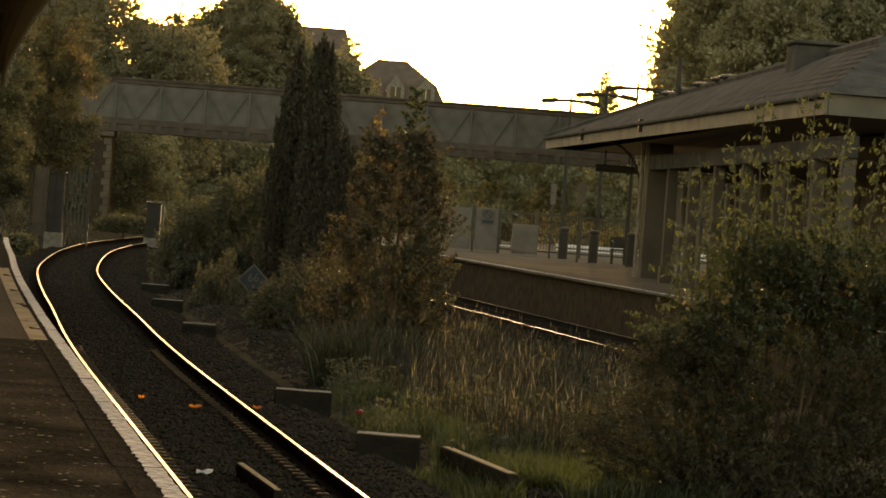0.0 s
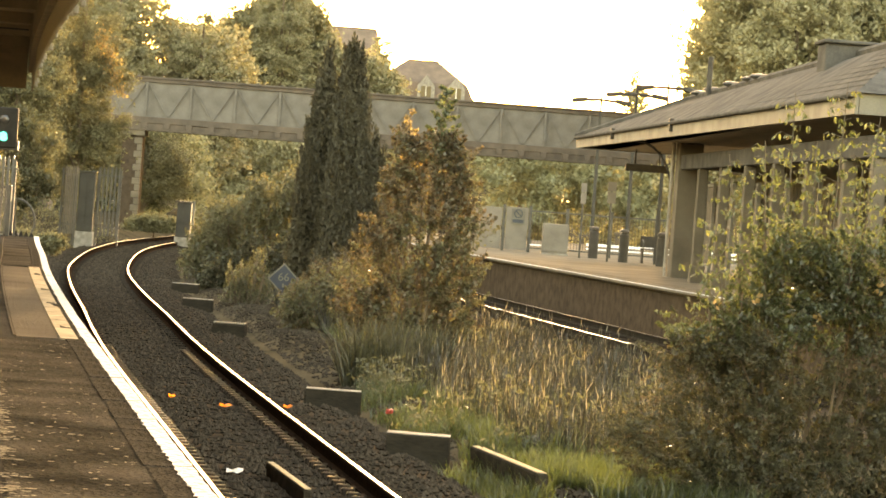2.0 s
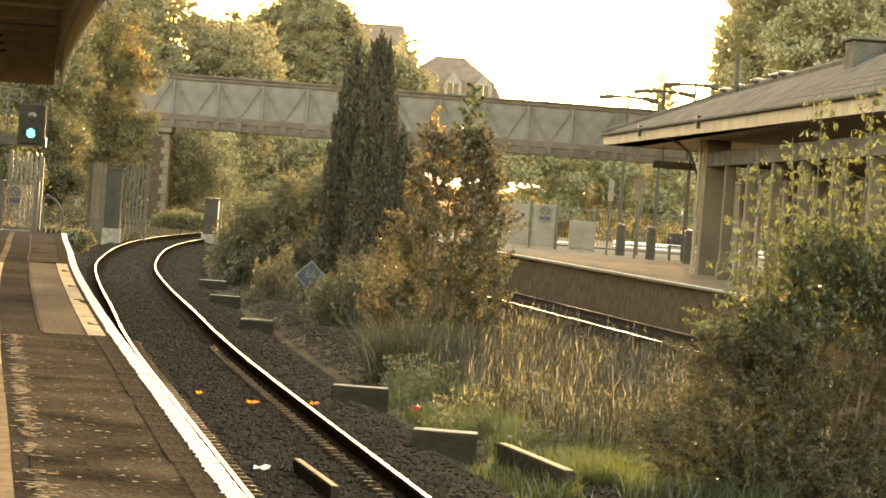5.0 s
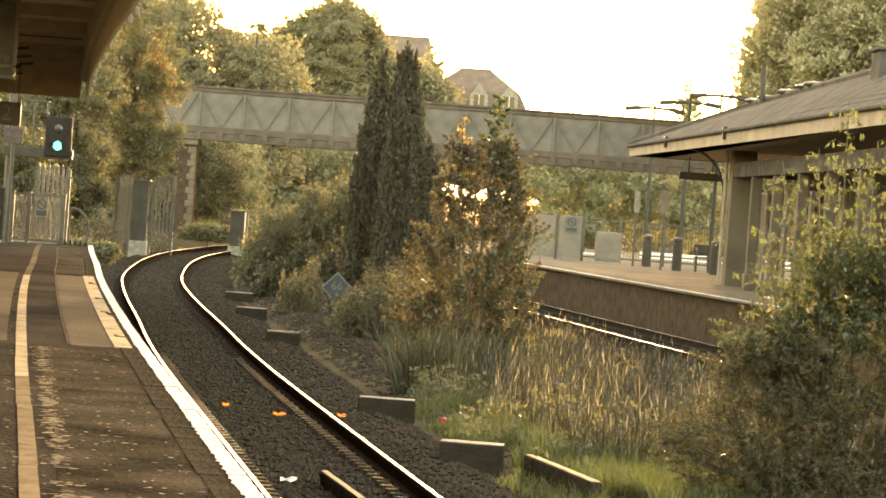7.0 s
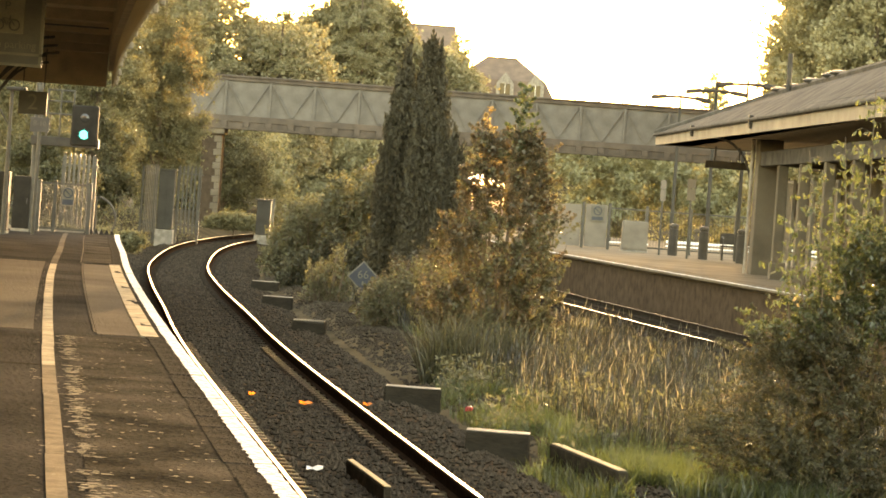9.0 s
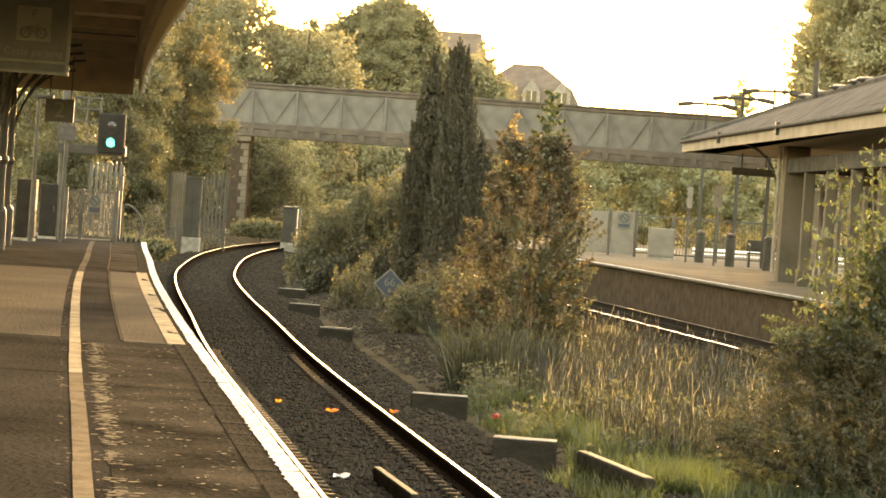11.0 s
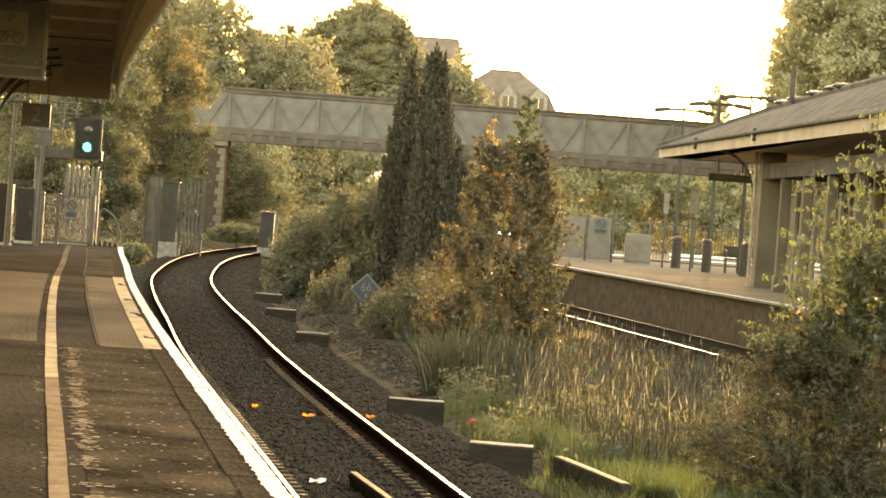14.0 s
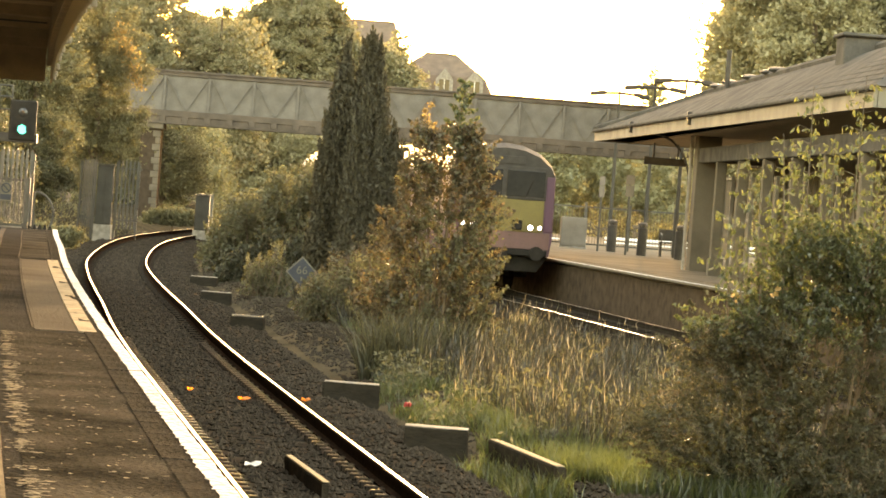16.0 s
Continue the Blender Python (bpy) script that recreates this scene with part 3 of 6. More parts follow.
# ---- station building on the far platform ----
def build_station():
    s = thing("station_building", "station building with slate hipped canopy roof and cream fascia", "station building")
    # the track-side eaves line runs from the far corner to the near one
    def eave(y):
        return 6.95 + (92 - y) * 0.0235
    wx = 10.3
    wall = part("wall", bx(wx, 12.2, 44, 76.6, 0.88, 4.25), M_WALLC, s)
    part("plinth", bx(wx - 0.06, 12.26, 43.9, 76.68, 0.88, 1.25, bevel=0.02), M_BRICK, s)
    y = 46.0
    while y < 75:
        w = part("window", bx(wx - 0.02, wx + 0.1, y, y + 1.0, 1.75, 3.3), M_PANE, wall)
        part("window_frame", bx(wx - 0.045, wx - 0.021, y - 0.08, y + 1.08, 1.67, 1.75), M_WALLC, w)
        part("window_frame", bx(wx - 0.045, wx - 0.021, y + 0.47, y + 0.53, 1.755, 3.295), M_WALLC, w)
        part("pilaster", bx(wx - 0.03, wx + 0.02, y + 1.35, y + 1.6, 1.255, 3.445, bevel=0.01), M_WALLC, s)
        y += 2.2
    # the open front: a broad end pier, square posts and glazed wind screens between them
    part("end_pier", bx(8.37, 8.98, 76.3, 77.0, 0.885, 4.29, bevel=0.02), M_WALLC, s, "broad rendered end pier")
    part("front_beam", bx(8.42, 8.66, 48.4, 76.29, 3.62, 3.98, bevel=0.015), M_SLATE, s)
    part("cross_beam", bx(8.99, 12.2, 76.62, 76.9, 3.66, 3.98, bevel=0.015), M_WALLC, s)
    for k, yy in enumerate((72.4, 68.2, 64.0, 59.8, 55.6, 51.4, 48.6)):
        c = part("post", bx(8.42, 8.66, yy - 0.12, yy + 0.12, 0.885, 3.617, bevel=0.02), M_WALLC, s, "square painted timber post")
        part("post_base", bx(8.38, 8.70, yy - 0.16, yy + 0.16, 0.885, 1.3, bevel=0.02), M_WALLC, c)
        part("bracket", tube([(8.54, yy + 0.12, 3.0), (8.54, yy + 0.35, 3.4), (8.54, yy + 0.75, 3.6)], 0.04, 6), M_IRON, c)
    for k, yy in enumerate((75.6, 74.0, 70.3, 66.1, 61.9, 57.7)):
        sc = part("wind_screen", bx(8.95, 8.99, yy - 0.55, yy + 0.55, 1.35, 3.2), M_PANE, s, "dusty glazed wind screen")
        for dy in (-0.58, 0.58):
            part("screen_post", bx(8.93, 9.01, yy + dy - 0.03, yy + dy + 0.03, 0.9, 3.3, bevel=0.006), M_CREAM, sc)
        for zz in (1.28, 2.25, 3.22):
            part("screen_rail", bx(8.935, 9.005, yy - 0.549, yy + 0.549, zz, zz + 0.06), M_CREAM, sc)
    # the eaves: fascia, gutter and soffit
    bm = bmesh.new()
    for y0, y1 in ((48.0, 92.0),):
        vs = [bm.verts.new((eave(yy) + dx, yy, zz)) for yy in (y0, y1) for dx, zz in ((0, 4.27), (0.06, 4.27), (0.06, 4.60), (0, 4.60))]
        for i in range(4):
            bm.faces.new((vs[i], vs[(i + 1) % 4], vs[4 + (i + 1) % 4], vs[4 + i]))
        bm.faces.new(vs[:4][::-1])
        bm.faces.new(vs[4:])
    part("fascia", bm, M_CREAM, s, "cream painted fascia board")
    part("end_fascia", bx(eave(92) + 0.07, 12.5, 91.94, 92.0, 4.27, 4.60), M_CREAM, s)
    part("near_fascia", bx(eave(48) + 0.07, 12.5, 48.0, 48.06, 4.27, 4.60), M_CREAM, s)
    part("soffit", bx(8.05, 12.5, 48.07, 91.93, 4.30, 4.36), M_TIMBER, s)
    bm = bmesh.new()
    vs = [bm.verts.new(v) for v in ((eave(48.1) + 0.07, 48.1, 4.31), (8.04, 48.1, 4.31), (8.04, 91.9, 4.31), (eave(91.9) + 0.07, 91.9, 4.31))]
    bm.faces.new(vs)
    bmesh.ops.solidify(bm, geom=bm.faces[:], thickness=0.05)
    part("soffit", bm, M_TIMBER, s)
    part("gutter", tube([(eave(48) - 0.05, 48.0, 4.575), (eave(92) - 0.05, 92.0, 4.575)], 0.045, 8), M_SLATE, s)
    # hipped slate roof
    bm = bmesh.new()
    a, b_, c, d = (bm.verts.new(v) for v in ((eave(92) - 0.02, 92.1, 4.61), (eave(47.9) - 0.02, 47.9, 4.61), (12.6, 47.9, 4.61), (12.6, 92.1, 4.61)))
    r0, r1 = bm.verts.new((9.6, 85.5, 5.75)), bm.verts.new((9.6, 52.0, 5.75))
    for fc in ((a, b_, r1, r0), (b_, c, r1), (c, d, r0, r1), (d, a, r0), (d, c, b_, a)):
        bm.faces.new(fc)
    part("roof", bm, M_SLATE, s, "grey slate hipped roof")
    part("ridge_tiles", tube([(9.6, 85.5, 5.77), (9.6, 52, 5.77)], 0.1, 6), M_SLATE, s)
    part("hip_tiles", tube([(eave(92), 92.05, 4.66), (9.6, 85.5, 5.78)], 0.08, 6), M_SLATE, s)
    # battens of slate courses, raised a finger's width
    for k in range(1, 9):
        u = k / 9
        p0 = Vector((eave(92), 92.1, 4.61)).lerp(Vector((9.6, 85.5, 5.75)), u)
        p1 = Vector((eave(47.9), 47.9, 4.61)).lerp(Vector((9.6, 52, 5.75)), u)
        part("slate_course", tube([p0 + Vector((0, 0, 0.012)), p1 + Vector((0, 0, 0.012))], 0.02, 4), M_SLATE, s)
    part("joint_cover", bx(eave(70) - 0.08, eave(70) + 0.02, 69.9, 70.15, 4.38, 4.68, bevel=0.01), M_IRON, s)
    part("joint_cover", bx(eave(82) - 0.08, eave(82) + 0.02, 81.9, 82.1, 4.38, 4.68, bevel=0.01), M_IRON, s)
    part("down_pipe", tube([(8.31, 77.1, 0.9), (8.31, 77.1, 4.3)], 0.05, 8), M_CONC, s, "pale painted down pipe")
    part("vent_pipe", tube([(9.42, 80, 5.6), (9.42, 80, 6.69)], 0.07, 8), M_IRON, s)
    ch = part("chimney", bx(8.93, 10.07, 57.5, 58.5, 5.2, 5.93, bevel=0.03), M_SLATE, s, "squat dark chimney")
    part("chimney_cap", bx(8.87, 10.13, 57.4, 58.6, 5.933, 6.0, bevel=0.02), M_SLATE, ch)
    for k, (xx, yy) in enumerate(((9.6, 83.5), (9.6, 80.6), (9.6, 76.5), (9.6, 73.0), (9.6, 71.5))):
        v = part("roof_vent", tube([(xx, yy, 5.6), (xx, yy, 5.82)], 0.09, 8), M_STEELG, s)
        bm = bmesh.new()
        bmesh.ops.create_uvsphere(bm, u_segments=10, v_segments=6, radius=0.26)
        for q in bm.verts:
            q.co = Vector((xx + q.co.x, yy + q.co.y, 5.86 + q.co.z * 0.3))
        part("cowl", bm, M_STEELG, v, "pale domed cowl")
    # dark board hung under the canopy, and the bracket beside the down pipe
    board = part("hanging_board", bx(8.22, 9.45, 88.95, 89.1, 3.66, 3.88, bevel=0.01), M_IRON, s, "dark board hung under the canopy")
    for xx in (8.5, 9.2):
        part("hanger", tube([(xx, 89.02, 3.88), (xx, 89.02, 4.31)], 0.02, 6), M_IRON, board)
    arc = [(8.3 - 1.0 * (1 - math.cos(t * math.pi / 12)), 77.2, 3.1 + 1.2 * math.sin(t * math.pi / 12)) for t in range(7)]
    part("bracket", tube(arc, 0.035, 6), M_IRON, s)


build_station()


# ---- the near platform's canopy, its columns and hanging signs ----
def build_canopy():
    c = thing("platform_canopy", "dark timber platform canopy with a toothed valance", "canopy")
    part("canopy_ceiling", sweep(edge_line, rect(-9.5, -2.0, 4.66, 4.74), -24, 60), M_TIMBER, c)
    part("canopy_roof", sweep(edge_line, [(-9.6, 4.745), (-1.9, 4.745), (-5.5, 5.5)], -24, 60.1), M_SLATE, c)
    part("edge_beam", sweep(edge_line, rect(-2.02, -1.93, 4.30, 4.742), -24, 60), M_TIMBER, c)
    part("end_beam", sweep(edge_line, rect(-9.5, -2.03, 3.98, 4.655), 59.86, 60.0, 0.2), M_TIMBER, c, "dark boarded end of the canopy")
    for yy in range(20, 60, 4):
        part("rafter", sweep(edge_line, rect(-9.4, -2.05, 4.50, 4.658), yy, yy + 0.12, 0.2), M_TIMBER, c)
    part("conduit", sweep(edge_line, [(-3.3, 4.33), (-3.27, 4.36), (-3.3, 4.39), (-3.33, 4.36)], 34, 59.5), M_STEELG, c)
    part("cable_tray", sweep(edge_line, rect(-5.4, -2.1, 4.40, 4.425), 44.0, 44.05, 0.2), M_STEELG, c)
    board, y = None, 16.0
    while y < 59.9:
        px, py, a = beside(edge_line, y, -1.915)
        m = pose(px, py, 3.95 + random.uniform(-0.012, 0.012), 0, 0, math.degrees(a))
        if board is None:
            bm = prism([(0, 0.06), (0.04, 0.0), (0.10, 0.0), (0.14, 0.06), (0.14, 0.55), (0, 0.55)], "x", -0.012, 0.012)
            board = part("valance_board", bm, M_TIMBER, c)
            board.matrix_basis = m
        else:
            share("valance_board", board, c, m)
        y += 0.16
    # Small cream blocks added for the sunlit tips along the valance.
    hook = None
    for k in range(16):
        px, py, a = beside(edge_line, 27 + k * 2.1 + random.uniform(-0.7, 0.7), -1.86)
        m = pose(px, py, 3.98 + random.uniform(-0.03, 0.12), 0, 0, math.degrees(a))
        if hook is None:
            hook = part("sunlit_tip", bx(-0.02, 0.035, -0.05, 0.05, -0.04, 0.05, bevel=0.012), M_CREAM, c, "small pale block for a sunlit valance tip")
            hook.matrix_basis = m
        else:
            share("sunlit_tip", hook, c, m)
    # columns
    first = None
    for k in range(8):
        px, py, a = beside(edge_line, 59.0 - k * 3.6, -4.32)
        m = pose(px, py, 0.905, 0, 0, math.degrees(a))
        if first is None:
            first = thing("canopy_column", "dark painted iron column with arched brackets", "column", group="canopy columns")
            part("shaft", tube([(0, 0, 0), (0, 0, 3.75)], [0.10, 0.075], 12), M_IRON, first)
            part("base_block", tube([(0, 0, 0), (0, 0, 0.7), (0, 0, 0.78)], [0.16, 0.16, 0.11], 12), M_IRON, first)
            part("capital", tube([(0, 0, 1.55), (0, 0, 1.63), (0, 0, 1.72)], [0.09, 0.14, 0.09], 12), M_IRON, first)
            for sx, sy in ((1, 0), (-1, 0), (0, 1), (0, -1)):
                for rr, dz in ((1.35, 1.95), (1.16, 1.66)):
                    arc = [(sx * rr * (1 - math.cos(t * math.pi / 18)), sy * rr * (1 - math.cos(t * math.pi / 18)), 1.7 + (1.95 - dz) * 0.3 + dz * math.sin(t * math.pi / 18)) for t in range(10)]
                    part("bracket", tube(arc, 0.026, 6), M_IRON, first)
            first.matrix_basis = m
        else:
            copy_thing(first, m)


build_canopy()


def flat(x, y, z, rz=0):
    """A pose that stands a flat sign up to face back along the platform."""
    return pose(x, y, z, 90, 0, rz)


def build_signs():
    # cycle parking sign, hung from the canopy
    s = thing("hanging_sign", "dark cycle parking sign with white pictogram, hung from the canopy", "sign", (-4.22, 30.0, 3.74))
    part("board", bx(-0.42, 0.40, -0.02, 0.02, -0.36, 0.38, bevel=0.008), M_SIGND, s)
    for a in ((-0.44, 0.42, -0.38, -0.35), (-0.44, 0.42, -0.27, -0.245), (0.385, 0.42, -0.345, 0.39)):
        part("sign_frame", bx(a[0], a[1], -0.032, -0.0205, a[2], a[3]), M_DIM, s)
    pic = part("pictogram_panel", bx(-0.12, 0.22, -0.028, -0.0205, -0.06, 0.28, bevel=0.003), M_DIM, s)
    for cx in (-0.03, 0.125):
        ring = [(cx + 0.05 * math.cos(t * math.pi / 10), -0.032, 0.02 + 0.05 * math.sin(t * math.pi / 10)) for t in range(21)]
        part("wheel_ring", tube(ring, 0.008, 5), M_SIGND, pic)
    part("bicycle_outline", tube([(-0.03, -0.032, 0.02), (0.01, -0.032, 0.085), (0.08, -0.032, 0.085), (0.05, -0.032, 0.02), (0.01, -0.032, 0.085)], 0.007, 5), M_SIGND, pic)
    part("bicycle_outline", tube([(0.125, -0.032, 0.02), (0.08, -0.032, 0.085), (0.085, -0.032, 0.115)], 0.007, 5), M_SIGND, pic)
    words("letter", "P", 0.12, flat(0.05, -0.030, 0.205), M_SIGND, pic)
    words("lettering", "Cycle parking", 0.105, flat(0.06, -0.024, -0.17), M_DIM, s)
    for xx in (-0.3, 0.3):
        part("hanger", tube([(xx, 0, 0.38), (xx, 0, 0.93)], 0.012, 6), M_IRON, s)
    # platform number
    s = thing("platform_number_sign", "small dark platform number sign hung from the canopy", "sign", (-7.42, 57.6, 3.54))
    part("board", bx(-0.27, 0.27, -0.03, 0.03, -0.22, 0.22, bevel=0.008), M_SIGND, s)
    words("number", "2", 0.42, flat(0.0, -0.036, 0.0), M_DIM, s)
    for xx in (-0.2, 0.2):
        part("hanger", tube([(xx, 0, 0.22), (xx, 0, 1.13)], 0.012, 6), M_IRON, s)
    # car stop board
    s = thing("stop_board", "small dark car-stop board on a slim grey post", "sign", (-8.06, 64.0, 0.905))
    part("post", tube([(0, 0, 0), (0, 0, 2.55)], 0.04, 8), M_STEELG, s)
    part("board", bx(-0.2, 0.2, -0.07, -0.042, 2.15, 2.46, bevel=0.005), M_SIGND, s)
    words("number", "8-10", 0.15, flat(0.0, -0.074, 2.33), M_DIM, s)
    # diamond number sign between the tracks
    s = thing("diamond_sign", "blue diamond sign with pale number on a dark post", "sign", (-1.06, 62.5, 0.56), rz=6)
    part("post", bx(-0.05, 0.05, 0.012, 0.07, -0.85, 0.0), M_IRON, s)
    part("plate", bx(-0.235, 0.235, -0.012, 0.012, -0.235, 0.235, bevel=0.004, m=pose(0, 0, 0, 0, 45, 0)), M_DIM, s, "pale rim")
    part("face", bx(-0.205, 0.205, -0.018, -0.0125, -0.205, 0.205, m=pose(0, 0, 0, 0, 45, 0)), M_SIGNB, s)
    words("number", "66", 0.24, flat(0.0, -0.021, 0.04), M_DIM, s)
    part("marking", bx(-0.02, 0.02, -0.022, -0.0185, -0.17, -0.09), M_DIM, s)


build_signs()


# ---- the signal and the fenced platform end ----
def build_signal():
    s = thing("railway_signal", "colour-light railway signal showing green on a caged bracket post", "signal", (-7.35, 66.0, 0))
    part("post", tube([(-1.05, 0.3, 0.9), (-1.05, 0.3, 4.3)], 0.09, 10), M_STEELG, s)
    part("arm", bx(-1.15, 0.32, 0.02, 0.26, 2.80, 3.0, bevel=0.01), M_IRON, s)
    hd = part("head", bx(-0.29, 0.29, -0.02, 0.10, 2.84, 3.72, bevel=0.03), M_BLACK, s, "black signal backboard")
    part("hood", prism([(-0.12, 3.02), (-0.10, 3.16), (0.0, 3.22), (0.10, 3.16), (0.12, 3.02), (0.105, 3.02), (0.085, 3.15), (0.0, 3.2), (-0.085, 3.15), (-0.105, 3.02)], "y", -0.18, -0.021), M_BLACK, hd)
    bm = bmesh.new()
    bmesh.ops.create_uvsphere(bm, u_segments=16, v_segments=8, radius=0.105)
    for q in bm.verts:
        q.co = Vector((q.co.x, -0.03 + q.co.y * 0.35, 3.09 + q.co.z))
    part("green_lens", bm, M_GREEN, hd, "glowing green lens")
    bm = bmesh.new()
    bmesh.ops.create_uvsphere(bm, u_segments=16, v_segments=8, radius=0.10)
    for q in bm.verts:
        q.co = Vector((q.co.x, -0.03 + q.co.y * 0.35, 3.45 + q.co.z))
    part("dark_lens", bm, M_GLASS, hd)
    for xx in (-0.86, -0.58, -0.3):
        part("cage_post", tube([(xx, 0.35, 2.99), (xx, 0.35, 4.02)], 0.022, 6), M_STEELG, s)
    for zz in (3.5, 3.78, 4.02):
        part("cage_rail", tube([(-0.88, 0.35, zz), (-0.28, 0.35, zz)], 0.02, 6), M_STEELG, s)


build_signal()


def build_end_fence():
    g = thing("platform_gate", "grey mesh gate and panels at the platform end", "gate", (-8.43, 67.6, 0.9))
    for xx in (0.0, 0.36, 1.13):
        part("gate_post", bx(xx - 0.04, xx + 0.04, -0.04, 0.04, 0, 1.14, bevel=0.006), M_STEELG, g)
    for zz in (0.06, 1.06):
        part("gate_rail", bx(0.04, 1.09, -0.02, 0.02, zz, zz + 0.05), M_STEELG, g)
    bar = None
    for i in range(27):
        m = pose(0.06 + i * 0.038, 0, 0.11)
        if bar is None:
            bar = part("mesh_bar", bx(-0.006, 0.006, -0.006, 0.006, 0, 0.95), M_STEELG, g)
            bar.matrix_basis = m
        else:
            share("mesh_bar", bar, g, m)
    bar = None
    for i in range(22):
        m = pose(0.04, 0.014, 0.13 + i * 0.042)
        if bar is None:
            bar = part("mesh_wire", bx(0, 1.05, -0.006, 0.006, -0.006, 0.006), M_STEELG, g)
            bar.matrix_basis = m
        else:
            share("mesh_wire", bar, g, m)
    w = thing("warning_sign", "white no-trespass sign with a blue prohibition ring on the gate", "sign", (-7.78, 67.54, 1.72))
    part("plate", bx(-0.14, 0.14, -0.008, 0.008, -0.22, 0.2), M_DIM, w)
    ring = [(0.1 * math.cos(t * math.pi / 10), -0.013, 0.07 + 0.1 * math.sin(t * math.pi / 10)) for t in range(21)]
    part("ring", tube(ring, 0.014, 5), M_SIGNB, w)
    part("slash", tube([(-0.07, -0.013, 0.14), (0.07, -0.013, 0.0)], 0.012, 5), M_SIGNB, w)
    part("text_panel", bx(-0.12, 0.12, -0.013, -0.0085, -0.19, -0.07), M_SIGNB, w)
    r = thing("handrail", "curved tubular handrail at the ramp", "handrail", (-7.22, 68.2, 0.9))
    arc = [(0.0 + 0.45 * math.sin(t * math.pi / 12), 0, 0.35 + 0.5 * math.cos(t * math.pi / 12)) for t in range(9)]
    part("rail", tube([(0, 0, 0), (0, 0, 0.85)] + arc[1:], 0.025, 8), M_STEELG, r)
    for xx, yy, h, label in ((-8.72, 63.4, 1.28, "black"), (-8.62, 66.4, 1.2, "black")):
        bn = thing("platform_cabinet", "tall black equipment cabinet on the platform", "cabinet", (xx, yy, 0.905))
        part("body", bx(-0.2, 0.2, -0.17, 0.17, 0.06, h, bevel=0.015), M_BLACK, bn)
        part("plinth", bx(-0.21, 0.21, -0.18, 0.18, 0, 0.057), M_CONC, bn)
        part("door_panel", bx(-0.17, 0.17, -0.185, -0.171, 0.12, h - 0.08), M_BLACK, bn)
        part("handle", bx(0.1, 0.12, -0.205, -0.186, h * 0.5, h * 0.5 + 0.12), M_STEELG, bn)
    lp = thing("platform_lamp_post", "slim grey lamp post on the platform", "lamp post", (-8.5, 62.6, 0.905))
    part("shaft", tube([(0, 0, 0), (0, 0, 2.95)], [0.05, 0.035], 8), M_STEELG, lp)
    part("stay", tube([(0, 0, 2.2), (-0.35, 0, 2.75)], 0.018, 6), M_STEELG, lp)
    part("lamp_head", bx(-0.12, 0.3, -0.08, 0.08, 2.95, 3.03, bevel=0.02), M_GREYP, lp)


build_end_fence()


def palisade(x, y, z, rz, n, h, pitch, label, mat_=None):
    f = thing("palisade_fence", label, "fence", (x, y, z), rz)
    pale = None
    for i in range(n):
        m = pose(i * pitch, 0, 0)
        if pale is None:
            pale = part("pale", prism([(-0.035, 0), (0.035, 0), (0.035, h - 0.08), (0, h), (-0.035, h - 0.08)], "y", -0.008, 0.008), mat_ or M_STEELG, f)
            pale.matrix_basis = m
        else:
            share("pale", pale, f, m)
    for zz in (0.3, h - 0.35):
        part("fence_rail", bx(-0.05, n * pitch, 0.009, 0.05, zz, zz + 0.05), mat_ or M_STEELG, f)
    part("fence_post", bx(-0.08, 0.0, 0.051, 0.12, -0.4, h - 0.1), mat_ or M_STEELG, f)
    part("fence_post", bx((n - 1) * pitch, (n - 1) * pitch + 0.08, 0.051, 0.12, -0.4, h - 0.1), mat_ or M_STEELG, f)
    return f


palisade(-9.35, 80.0, 0.35, 0, 7, 2.38, 0.125, "grey steel palisade fence behind the platform end")
palisade(-8.7, 110.0, 0.2, 0, 6, 2.5, 0.14, "grey steel palisade fence beside the curving track")
palisade(-9.6, 106.5, 0.25, 70, 8, 2.4, 0.14, "galvanised palisade fence end catching the sun")


def build_cabinet(x, y, z, w, h, label):
    c = thing("relay_cabinet", label, "cabinet", (x, y, z))
    part("body", bx(-w / 2, w / 2, -0.3, 0.3, 0.1, h, bevel=0.02), M_GREYP, c)
    part("plinth", bx(-w / 2 - 0.04, w / 2 + 0.04, -0.34, 0.34, -0.5, 0.097), M_CONC, c)
    for k in (-1, 1):
        part("door", bx(k * w / 4 - w / 4 + 0.02, k * w / 4 + w / 4 - 0.02, -0.318, -0.301, 0.16, h - 0.08), M_GREYP, c)
    part("lid", bx(-w / 2 - 0.05, w / 2 + 0.05, -0.36, 0.36, h + 0.003, h + 0.05, bevel=0.01), M_STEELG, c)


build_cabinet(-9.0, 108.5, 0.25, 0.55, 2.2, "tall grey steel trackside relay cabinet")
build_cabinet(-6.05, 119.0, 0.1, 0.55, 1.45, "grey steel relay cabinet beyond the track's curve")
mk = thing("marker_post", "pale post standing beside the cabinet", "post", (-5.55, 116.0, -0.3))
part("shaft", bx(-0.045, 0.045, -0.05, 0.05, 0, 1.9, bevel=0.01), M_DIM, mk)
part("cap", bx(-0.06, 0.06, -0.07, 0.07, 1.903, 1.95, bevel=0.01), M_DIM, mk)


